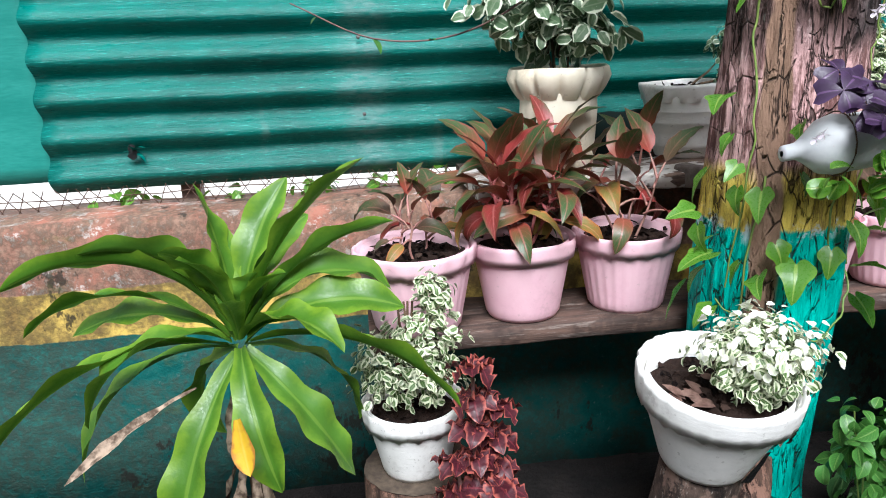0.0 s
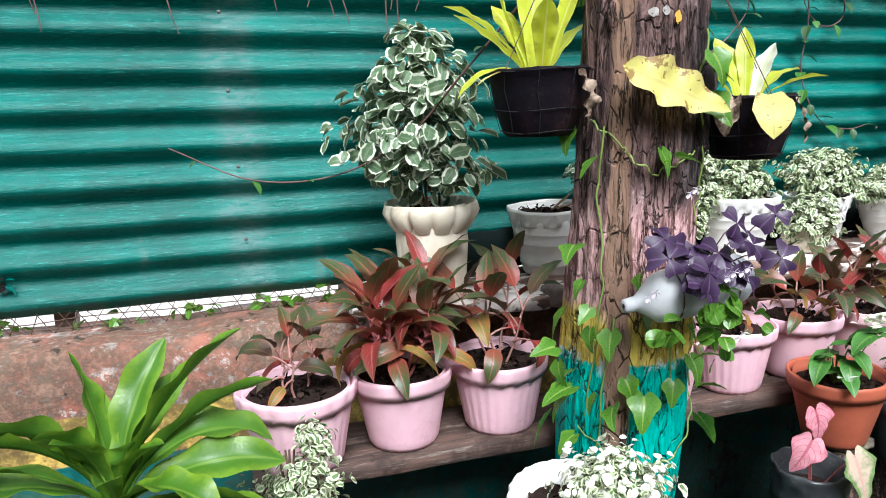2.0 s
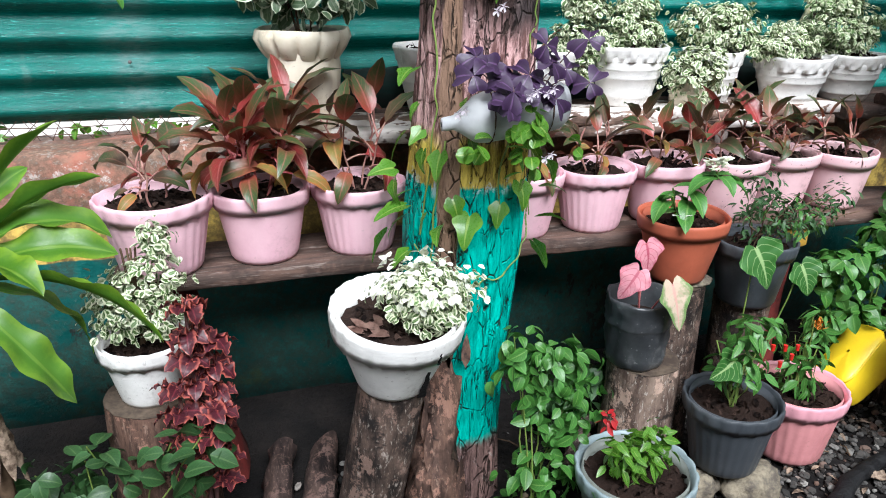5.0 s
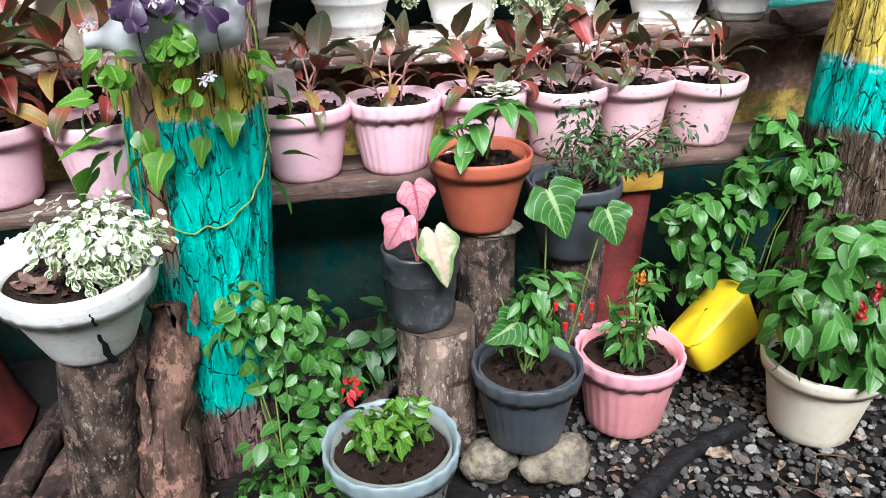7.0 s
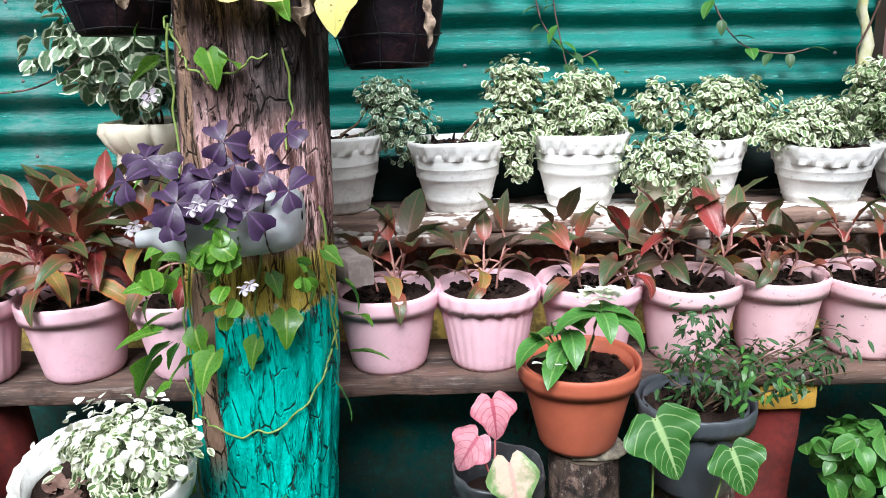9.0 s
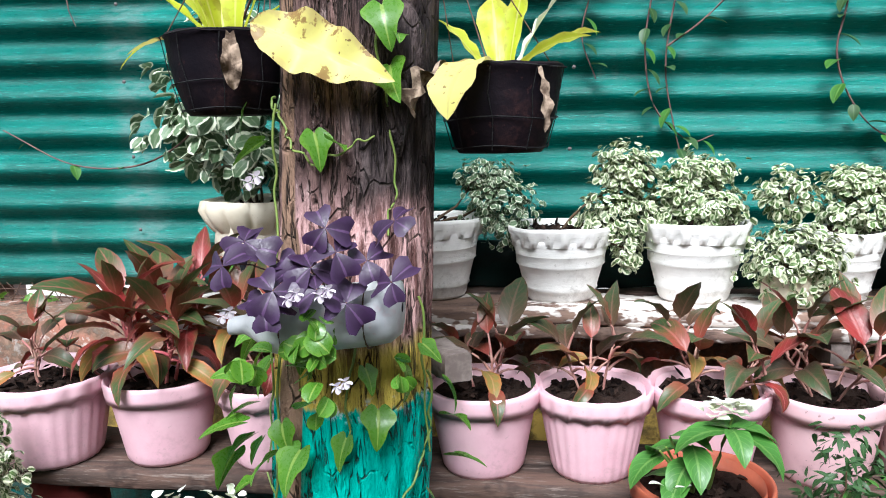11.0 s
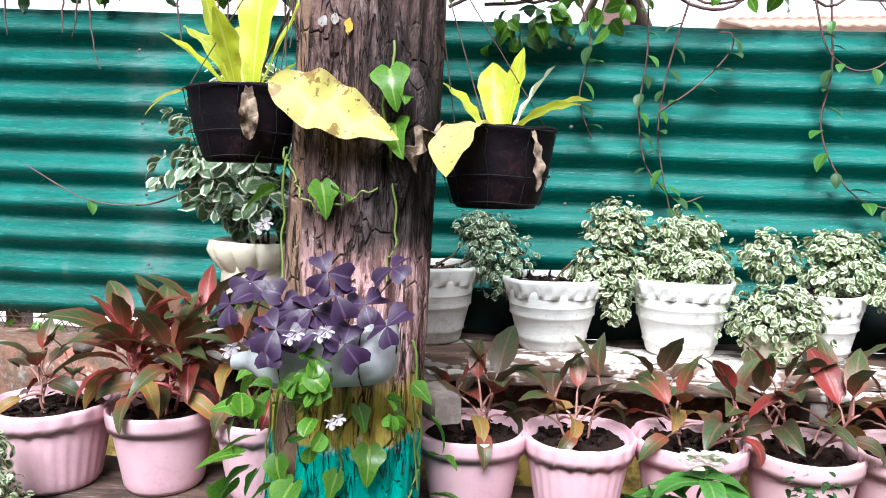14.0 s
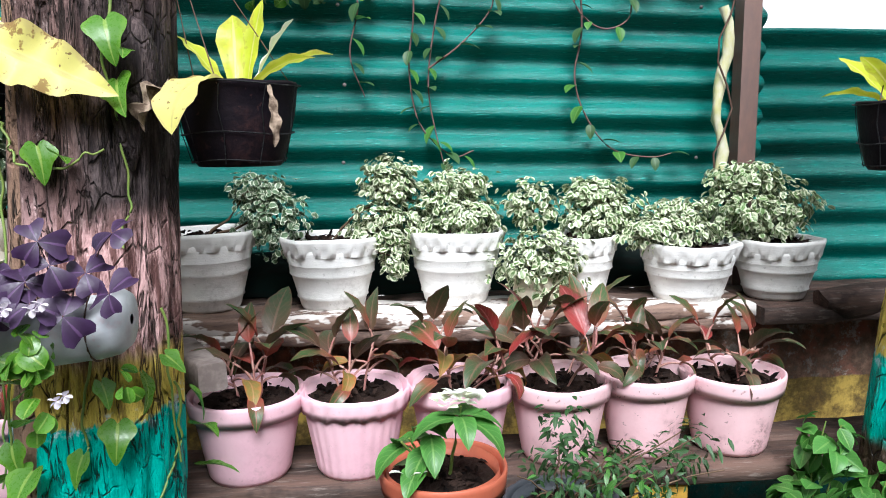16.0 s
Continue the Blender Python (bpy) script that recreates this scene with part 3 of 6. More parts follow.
make_ground()
yard = Geo()
yard.grid([[Vector((x, y, 0.03)) for x in (-40, -10, 0, 10, 40)] for y in (0.5, 5, 15, 60)])
setting("pavement", yard, plain("pale_concrete", (0.62, 0.6, 0.56), (0.5, 0.48, 0.45), 3, 0.85, 0.3), "pale concrete yard behind the fence", "pavement")

# ---- low wall, fence ----


def make_wall():
    g = Geo()
    xs = [-4.2 + 0.05 * i for i in range(160)]
    prof = [(-0.165, -0.05), (-0.165, 0.2), (-0.165, 0.42), (-0.165, 0.56), (-0.165, 0.67), (-0.155, 0.687), (-0.06, 0.69), (0.06, 0.685), (0.07, 0.67), (0.07, -0.05)]
    rows = []
    for x in xs:
        rows.append([Vector((x, y + noise.noise(Vector((x * 4, z * 4, 1))) * 0.006, z + (noise.noise(Vector((x * 5, 0, 7))) * 0.012 if z > 0.6 else 0))) for y, z in prof])
    g.grid(rows, closed=True)
    g.cap(rows[0])
    g.cap(rows[-1], True)
    return setting("wall_back", g, M["wall"], "low grimy plaster wall with green, yellow and bare red bands", "wall")


make_wall()

PITCH = 0.0855


def corrugated(name, x0, x1, z0, z1, y, drop=0.0, label="", dents=1.0):
    """A sheet with level corrugations; its top edge sinks by drop per metre, by being cut."""
    g = Geo()
    nx, per = int((x1 - x0) / 0.04) + 2, 12
    nz = int((z1 - z0) / PITCH * per)
    rows = []
    for k in range(nz + 1):
        row = []
        for i in range(nx + 1):
            x = x0 + (x1 - x0) * i / nx
            zt = z1 - drop * (x - x0)
            z = z0 + (zt - z0) * k / nz
            amp = 0.0168 * (1 + 0.12 * noise.noise(Vector((x * 2, z * 3, 2))))
            yy = y + amp * math.sin(2 * math.pi * (z - z0) / ((zt - z0) / (nz / per)) + 2.2)
            yy += dents * (noise.noise(Vector((x * 1.7, z * 2, 5))) * 0.008 + noise.noise(Vector((x * 9, z * 12, 8))) * 0.0016)
            row.append(Vector((x, yy, z + noise.noise(Vector((x * 3, 0, 3))) * 0.004)))
        rows.append(row)
    g.grid(rows)
    ob = setting(name, g, M["sheet"], label, "fence sheet")
    sol = ob.modifiers.new("thickness", "SOLIDIFY")
    sol.thickness, sol.offset = 0.0012, 1.0
    return ob


main_sheet = corrugated("fence_sheet_1", -1.64, 1.06, 0.724, 1.5, 0.0, 0.036, "green painted corrugated metal fence sheet with scuffs and painted-in highlights")
corrugated("fence_sheet_2", 1.0, 4.2, 0.70, 1.335, 0.022, 0.0, "lower green corrugated metal fence sheet")
for x in (-0.93, 0.08, 0.9):
    for k in range(1, 8, 2):
        g = Geo()
        g.lathe([(0.0005, -0.0025), (0.003, -0.002), (0.0045, 0.0), (0.004, 0.001)], 10)
        nail = part("nail", g, M["rail"], main_sheet)
        nail.matrix_basis = pose(x + rnd(-0.01, 0.01), -0.019, 0.78 + PITCH * k, -90, 0, 0)
flat = Geo()
flat.grid([[Vector((x, 0.022 + noise.noise(Vector((x * 3, z * 3, 0))) * 0.006, z)) for x in np.linspace(-4.2, -1.6, 40)] for z in np.linspace(0.748, 1.5, 20)])
fs = setting("fence_sheet_3", flat, M["flat_sheet"], "flat dull green metal fence sheet", "fence sheet")
fs.modifiers.new("thickness", "SOLIDIFY").thickness = 0.0015


def fence_post(x, y, z0, z1, w):
    th = thing("fence_post", (x, y, z0), "brown painted square metal fence post", "post", "fence posts")
    g = Geo()
    g.box((-w / 2, -w / 2, 0), (w / 2, w / 2, z1 - z0))
    part("shaft", g, M["rust_post"], th)
    c = Geo()
    c.box((-w * 0.62, -w * 0.62, z1 - z0), (w * 0.62, w * 0.62, z1 - z0 + 0.006))
    part("cap", c, M["rust_post"], th)


fence_post(0.995, -0.055, 0.0, 1.5, 0.042)
for x in (-1.35, -3.0, 2.9):
    fence_post(x, 0.075, 0.0, 1.42, 0.045)

rail = Geo()
rail.tube([(x, -0.03 + 0.004 * math.sin(x * 2), 1.525 - 0.045 * (x - 0.1) + 0.004 * math.sin(x * 5)) for x in np.linspace(-4, 4, 40)], 0.027, n=12)
setting("fence_rail", rail, M["rail"], "weathered grey pipe rail along the fence top", "rail")

# ---- bench with its supports, upper shelf ----
bench = thing("plank_bench", (0, 0, 0), "weathered brown plank bench on red painted stubs", "bench")
for y0, y1, z1 in ((-0.528, -0.435, 0.515), (-0.425, -0.335, 0.513)):
    g = Geo()
    g.box((-0.95, y0, z1 - 0.032), (1.75, y1, z1), 0.0022, 40)
    part("plank", g, M["plank"], bench)


def stub(x, y, w, h, lean, label):
    """A red concrete stub that widens to its foot."""
    rows = []
    for k in range(9):
        s = k / 8
        f = 1.55 - 0.55 * min(1, s * 1.6) ** 0.6
        cx = x + lean * (1 - s)
        ring = []
        for a in range(16):
            t = 2 * math.pi * a / 16
            c, d = math.cos(t), math.sin(t)
            q = 1 / max(abs(c), abs(d)) ** 0.7
            ring.append(Vector((cx + w * f * c * q * 0.5 + noise.noise(Vector((c, d, s * 3 + x))) * 0.008, y + w * f * d * q * 0.5, s * h)))
        rows.append(ring)
    g = Geo()
    g.grid(rows, closed=True)
    g.cap(rows[-1])
    return part("support", g, M["red_paint"], bench, label)


stub(-0.86, -0.45, 0.1, 0.482, 0.05, "red painted concrete stub")
stub(0.63, -0.44, 0.1, 0.482, -0.03, "red painted concrete stub with a yellow edge")
ytop = Geo()
ytop.box((0.58, -0.512, 0.43), (0.682, -0.5, 0.482), 0.002, 6)
part("painted_edge", ytop, M["yellow_paint"], bench, "yellow paint")

shelf = thing("upper_shelf", (0, 0, 0), "upper plank shelf with peeling white paint along the wall", "shelf")
for x0, x1, y0, y1, z0, z1, mt in ((-0.72, 0.92, -0.285, -0.14, 0.716, 0.745, "peeled"), (0.93, 2.2, -0.30, -0.14, 0.70, 0.735, "plank"), (-0.72, 2.2, -0.135, -0.055, 0.712, 0.74, "plank")):
    g = Geo()
    g.box((x0, y0, z0), (x1, y1, z1), 0.003, 36)
    part("plank", g, M[mt], shelf)
lip = Geo()
lip.box((-0.2, -0.292, 0.69), (0.9, -0.262, 0.715), 0.003, 30)
part("edge_strip", lip, M["peeled"], shelf)
beam = Geo()
beam.box((0.0, -0.022, 0.0), (0.34, 0.022, 0.044), 0.003, 14)
turn = pose(-0.108, -0.575, 0.704, 0, 0, 118)
beam.v = [turn @ p for p in beam.v]
part("beam_end", beam, M["block"], shelf, "weathered grey beam end")
ledge = Geo()
ledge.box((-0.72, -0.362, 0.716), (-0.3, -0.29, 0.744), 0.003, 12)
part("plank", ledge, M["peeled"], shelf)
for x in (-0.66, 0.55, 1.3):
    g = Geo()
    g.box((x - 0.02, -0.285, 0.64), (x + 0.02, -0.1, 0.69), 0.002, 3)
    part("bracket", g, M["block"], shelf)

# added dark strip against the fence: stands in for shade behind the white pots
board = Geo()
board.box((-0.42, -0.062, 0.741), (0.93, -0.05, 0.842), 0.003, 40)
setting("shade_board", board, M["shade_tone"], "added dark strip standing in for shade behind the white pots", "board")

# ---- trees ----


def trunk_mesh(x, y, height, radii, lean, mat, name, label):
    """radii: (height, radius) pairs; lean: sideways metres per metre, counted from 0.7 m up."""
    th = thing(name, (x, y, 0), label, "tree trunk")
    g = Geo()
    n, nz = 96, 150
    rows = []
    for k in range(nz + 1):
        z = height * k / nz
        r = np.interp(z, [p[0] for p in radii], [p[1] for p in radii])
        cx, cy = lean[0] * (z - 0.7), lean[1] * (z - 0.7)
        row = []
        for a in range(n):
            t = 2 * math.pi * a / n
            c, d = math.cos(t), math.sin(t)
            fur = noise.noise(Vector((c * 9, d * 9, z * 3.2 + x)))
            fur2 = noise.noise(Vector((c * 22, d * 22, z * 7 + x)))
            rr = r * (1 + 0.035 * noise.noise(Vector((c * 2, d * 2, z * 2)))) - 0.011 * max(0, 1 - abs(fur) * 5) + 0.003 * fur2
            if z < 0.25:
                rr *= 1 + (0.25 - z) * 0.7 * max(0, math.sin(t * 4 + x * 5))
            row.append(Vector((cx + rr * c, cy + rr * d, z)))
        rows.append(row)
    g.grid(rows, closed=True)
    g.cap(rows[-1])
    part("trunk", g, mat, th)
    for deg, z, s in ((-38, 1.18, 0.035), (-48, 1.1, 0.03), (-150, 1.3, 0.018)):
        t = radians(deg)
        r = float(np.interp(z, [p[0] for p in radii], [p[1] for p in radii]))
        k = Geo()
        rows = []
        for i in range(9):
            v = math.pi * i / 8
            rows.append([])
            for a in range(14):
                q = 2 * math.pi * a / 14
                d = Vector((math.sin(v) * math.cos(q), math.sin(v) * math.sin(q), math.cos(v)))
                m = 1 + 0.4 * noise.noise(d * 2 + Vector((deg, z, 0)))
                rows[-1].append(Vector((lean[0] * (z - 0.7) + (r - 0.006) * math.cos(t), (r - 0.006) * math.sin(t), z)) + Vector((d.x * 0.7, d.y * 0.7, d.z * 1.7)) * s * m)
        k.grid(rows, closed=True)
        part("knot", k, mat, th, "rough dark knot in the bark")
    return th


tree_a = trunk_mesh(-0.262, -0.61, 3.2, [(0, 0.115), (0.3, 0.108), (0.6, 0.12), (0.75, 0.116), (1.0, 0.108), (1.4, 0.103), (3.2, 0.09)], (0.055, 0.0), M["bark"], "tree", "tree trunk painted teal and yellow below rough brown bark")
tree_b = trunk_mesh(1.08, -0.62, 3.2, [(0, 0.135), (0.3, 0.125), (0.6, 0.12), (1.0, 0.11), (3.2, 0.09)], (0.06, 0.0), M["bark_far"], "tree", "tree trunk with yellow and teal paint rings")


def log_stump(x, y, z1, r0, r1, mat, label, lean=(0, 0), z0=0.0, name="log_stump"):
    th = thing(name, (x, y, z0), label, "log")
    g = Geo()
    rows = []
    nz = 16
    for k in range(nz + 1):
        s = k / nz
        rows.append([])
        for a in range(40):
            t = 2 * math.pi * a / 40
            c, d = math.cos(t), math.sin(t)
            r = (r0 + (r1 - r0) * s) * (1 + 0.06 * noise.noise(Vector((c * 2 + x * 9, d * 2, s * 2))) + 0.05 * noise.noise(Vector((c * 8, d * 8, s * 3 + x))))
            rows[-1].append(Vector((r * c + lean[0] * (s - 1), r * d + lean[1] * (s - 1), (z1 - z0) * s)))
    g.grid(rows, closed=True)
    part("bark", g, mat, th)
    c = Geo()
    c.cap([p + Vector((0, 0, 0.001)) for p in rows[-1]])
    part("cut_face", c, M["cut"], th, "", False)
    return th


# ---- pots ----


def pot(th, R, rb, h, style, mat, rim=None, soil=0.86, rim_h=0.03, rot=0.0, n=64, scallops=16):
    """Body with thickness, rim and soil, standing on the thing's origin."""
    rim = rim or mat
    n = 120 if style in ("ribbed", "fluted", "white") else n
    Ri = R * {"fluted": 0.74, "white": 0.93}.get(style, 0.9)
    zt = h - rim_h

    def ribs(r, z, a, i):
        if style == "ribbed" and 1 <= i <= 6:
            r *= 1 + 0.022 * abs(math.sin(a * 14))
        if style == "fluted" and 2 <= i <= 6:
            r *= 1 + 0.05 * abs(math.cos(a * 6))
        return r * (1 + 0.008 * math.sin(2 * a + rot)), z

    b = Geo()
    prof = [(rb * 0.2, 0.002), (rb * 0.93, 0.0), (rb, 0.008)]
    prof += [(rb + (Ri - rb) * s, 0.008 + (zt - 0.008) * s) for s in (0.12, 0.35, 0.6, 0.85, 1.0)]
    prof += [(Ri, zt + 0.006), (Ri * 0.965, h - 0.004), (Ri * 0.94, zt), (Ri * 0.86, h * 0.5)]
    if style == "white":
        prof = [(rb * 0.2, 0.002), (rb * 0.95, 0), (rb, 0.006), (rb + (Ri - rb) * 0.12, h * 0.14), (rb + (Ri - rb) * 0.14 + 0.003, h * 0.16), (rb + (Ri - rb) * 0.2, h * 0.19), (rb + (Ri - rb) * 0.55, h * 0.46), (rb + (Ri - rb) * 0.57 + 0.004, h * 0.49),
                (rb + (Ri - rb) * 0.6, h * 0.53), (Ri * 0.985, zt), (Ri * 0.97, h - 0.004), (Ri * 0.9, h * 0.5)]
    b.lathe(prof, n, ribs)
    part("pot", b, mat, th)
    r = Geo()

    def wave(rr, z, a, i):
        if style == "white":
            seg = 2 * math.pi / 10
            q = (a + rot) % seg - seg / 2
            rr *= math.cos(seg / 2) / math.cos(q) * 1.03 if i < 7 else 1
            slot = abs(math.sin(a * 10 + rot)) > 0.72
            if slot and i in (1, 2):
                rr *= 0.984 if i == 1 else 0.992
                z += 0.0045
        elif style == "scallop" or style == "ribbed":
            k = abs(math.sin(a * scallops / 2 + rot))
            if i in (0, 1):
                z += (k - 0.6) * rim_h * 0.26
            rr *= 1 + 0.035 * (k - 0.5) * (1 if i < 6 else 0)
        if style == "fluted":
            k = abs(math.sin(a * 6 + rot))
            gap = max(0.0, 1 - k / 0.4)
            rr *= 0.97 + 0.05 * k - gap * (0.16, 0.2, 0.15, 0.05, 0.0, 0, 0)[i] if i < 7 else 1
        return rr, z + 0.0015 * math.sin(a * 3 + rot)

    e = R - Ri
    if style == "fluted":
        rp = [(R * 0.7, zt - 0.002), (R * 0.78, zt + 0.004), (R * 0.9, zt + rim_h * 0.35), (R * 1.0, zt + rim_h * 0.7), (R * 0.955, h - 0.002), (R * 0.935, h), (R * 0.89, h - 0.003), (R * 0.86, h - 0.02), (R * 0.72, h - 0.05)]
    elif style == "white":
        rp = [(Ri * 0.99, zt - 0.003), (R * 0.935, zt - 0.003), (R * 0.95, zt + rim_h * 0.3), (R, h - 0.008), (R * 0.99, h - 0.001), (R * 0.965, h), (R * 0.93, h - 0.002), (R * 0.9, h - 0.015), (R * 0.86, h - 0.04)]
    else:
        rp = [(Ri * 0.99, zt - 0.001), (R * 0.965, zt - 0.004), (R * 0.985, zt + rim_h * 0.3), (R, h - 0.008), (R * 0.995, h - 0.002), (R * 0.975, h), (R * 0.945, h - 0.002), (R * 0.92, h - 0.012), (R * 0.88, h - 0.04)]
    r.lathe(rp, n, wave)
    part("rim", r, rim, th)
    s = Geo()
    zs = h * soil
    rs = (Ri * 0.94)
    rows = []
    for k in range(11):
        q = k / 10
        rows.append([Vector((rs * q * math.cos(t), rs * q * math.sin(t), zs + 0.005 * noise.noise(Vector((q * 16 * math.cos(t) + rot, q * 16 * math.sin(t), 3))) + 0.009 * noise.noise(Vector((q * 5 * math.cos(t) + R * 90, q * 5 * math.sin(t), h * 70 + rot))) + 0.004 * (1 - q))) for t in [2 * math.pi * a / 40 for a in range(40)]])
    s.grid(rows, closed=True)
    keep = random.getstate()
    for _ in range(int(R * 700)):
        q, t = rs * rnd(0.05, 0.93), rnd(0, 6.283)
        s.leaf(aim((q * math.cos(t), q * math.sin(t), zs + rnd(0.002, 0.009)), (rnd(-1, 1), rnd(-1, 1), rnd(-0.3, 0.6)), 0.3, rnd(-60, 60)), rnd(0.008, 0.028), rnd(0.006, 0.013), "lance", rnd(-0.5, 0.8), 0.5, 0.2, 3, 2)
    random.setstate(keep)
    part("soil", s, M["soil"], th)
    return zs


# ---- plants: all in the coordinates of their pot ----


def stems(th, name, ways, r0, r1, mat, label=""):
    g = Geo()
    for w in ways:
        g.tube(w, r0, r1, 6)
    return part(name, g, mat, th, label)


def arc(a, b, sag=0.0, n=6, wob=0.0):
    a, b = Vector(a), Vector(b)
    out = []
    for i in range(n + 1):
        s = i / n
        p = a.lerp(b, s)
        p.z += sag * math.sin(math.pi * s)
        if 0 < i < n and wob:
            p += Vector((rnd(-wob, wob), rnd(-wob, wob), rnd(-wob, wob)))
        out.append(p)
    return out


def crown(th, name, clumps, length, width, mat, shape="lance", bend=0.25, droop=0.2, fold=0.3, segs=4, cols=2, label="", lift=0.25):
    """clumps: (x, y, z, rx, ry, rz, count): leaves scattered through uneven clumps, facing out and up."""
    g = Geo()
    for x, y, z, rx, ry, rz, count in clumps:
        off = rnd(0, 50)
        for _ in range(count):
            d = Vector((random.gauss(0, 1), random.gauss(0, 1), random.gauss(0, 1))).normalized()
            lump = 0.8 + 0.62 * noise.noise(d * 2.4 + Vector((off, 0, 0)))
            q = lump * rnd(0.35, 1.0) ** 0.45
            p = Vector((x + d.x * rx * q, y + d.y * ry * q, z + d.z * rz * q))
            s = rnd(0.65, 1.2)
            way = Vector((d.x, d.y, d.z * 0.5)) * 0.8 + Vector((rnd(-1, 1), rnd(-1, 1), rnd(-0.9, 0.6) - droop))
            normal = d * 0.75 + Vector((rnd(-0.7, 0.7), rnd(-0.7, 0.7), 0.55 + rnd(-0.4, 0.6)))
            g.leaf(facing(p, way, normal), length * s, width * s, shape, bend * rnd(0.2, 1.6), fold * rnd(0.3, 1.1), 0, segs, cols)
    return part(name, g, mat, th, label)


def single_leaf(th, place, way, length, width, mat, shape="lance", bend=0.5, fold=0.3, wave=0.0, segs=9, cols=4, name="leaf", label="", roll=0.0, twist=0.0):
    g = Geo()
    g.leaf(aim(place, way, 0.05, roll), length, width, shape, bend, fold, wave, segs, cols, twist)
    return part(name, g, mat, th, label)


def aglaonema(th, zs, top, spread, count, seed, size=0.105, red=0.35, old=0.15):
    """Several stems, each ending in a rosette: inner leaves upright, outer ones arching over, old ones hanging."""
    random.seed(seed)
    lush = seed == 12
    heads = 5 if lush else 4 if count > 20 else 3
    per = max(5, int(count * (1.15 if lush else 0.85)) // heads)
    ways, old_stems = [], []
    for hI in range(heads):
        a = 6.28 * hI / heads + rnd(-0.5, 0.5) + 0.6
        base = Vector((0.018 * math.cos(a), 0.018 * math.sin(a), zs - 0.004))
        out = rnd(0.25, 0.55)
        tip = Vector((spread * out * math.cos(a), spread * out * 0.8 * math.sin(a), zs + (top - zs) * rnd(0.35, 0.62)))
        ways.append(smooth(arc(base, tip, 0, 3, 0.005), 3))
        for i in range(per):
            s = i / (per - 1)
            p = base.lerp(tip, 0.45 + 0.55 * s)
            t = a + i * 2.4 + rnd(-0.4, 0.4)
            rise = 0.1 + 2.6 * s ** 1.6 + rnd(-0.25, 0.35)
            d = Vector((math.cos(t), math.sin(t), rise))
            pet = arc(p, p + d.normalized() * size * (rnd(0.12, 0.3) if lush else rnd(0.25, 0.5)), 0.004, 3)
            ways.append(pet)
            roll = random.random()
            mt = "aglao_old" if s < 0.45 and roll > 1 - old * 1.5 else "aglao_red" if roll < red * (1.25 - 0.8 * s) else "aglao" if lush or roll < 0.45 else "aglao_dull"
            L = size * 0.9 * (0.75 + 0.4 * math.sin(2.6 * s)) * rnd(0.85, 1.15)
            single_leaf(th, pet[-1], d, L, L * (rnd(0.28, 0.37) if lush else rnd(0.36, 0.46)), M[mt], "lance", (1.35 - 0.95 * s) * rnd(0.6, 1.3), rnd(0.15, 0.4), 0.1, 8, 4, roll=rnd(-40, 40), twist=rnd(-0.6, 0.6))
    stems(th, "stem", ways, 0.0034 if lush else 0.0026, 0.0022 if lush else 0.0017, M["red_stem" if lush else "dull_stem"])


PINK = "pink pots along the bench"
pinks = [  # x, y, height, radius, style, material, leaf top over soil, spread, leaves, seed, leaf size, share red, share old
    (-0.858, -0.47, 0.155, 0.112, "ribbed", "pink", 0.15, 0.09, 16, 3, 0.085, 0.05, 0.15),
    (-0.655, -0.445, 0.15, 0.101, "smooth", "pink", 0.31, 0.18, 54, 12, 0.135, 0.3, 0.08),
    (-0.452, -0.445, 0.15, 0.101, "ribbed", "pink", 0.22, 0.17, 28, 23, 0.115, 0.15, 0.22),
    (-0.083, -0.445, 0.147, 0.1, "smooth", "pink", 0.16, 0.12, 20, 31, 0.1, 0.12, 0.1),
    (0.1, -0.445, 0.147, 0.096, "ribbed", "pink", 0.16, 0.1, 14, 44, 0.09, 0.06, 0.15),
    (0.288, -0.43, 0.147, 0.097, "scallop", "pink", 0.15, 0.18, 24, 57, 0.1, 0.15, 0.3),
    (0.465, -0.44, 0.147, 0.095, "smooth", "pink_worn", 0.18, 0.17, 34, 61, 0.1, 0.12, 0.12),
    (0.628, -0.43, 0.15, 0.09, "smooth", "pink_worn", 0.14, 0.12, 26, 74, 0.075, 0.0, 0.03),
    (0.79, -0.44, 0.145, 0.094, "smooth", "pink_worn", 0.14, 0.12, 20, 85, 0.09, 0.08, 0.3),
]
for x, y, h, R, style, mt, top, spread, count, seed, size, red, old in pinks:
    worn = "scuffed" if mt == "pink_worn" else "clean"
    form = {"ribbed": "ribbed wavy-rimmed", "smooth": "smooth", "scallop": "wavy-rimmed"}[style]
    th = thing("potted_plant", (x, y, 0.516), "%s %s pink pot, red-stemmed leafy plant, on bench" % (worn, form), "potted plant", PINK)
    zs = pot(th, R, R * 0.7, h, style, M[mt], rot=seed, scallops=18)
    aglaonema(th, zs, zs + top, spread, count, seed, size, red, old)

WHITE = "white pots on the upper shelf"


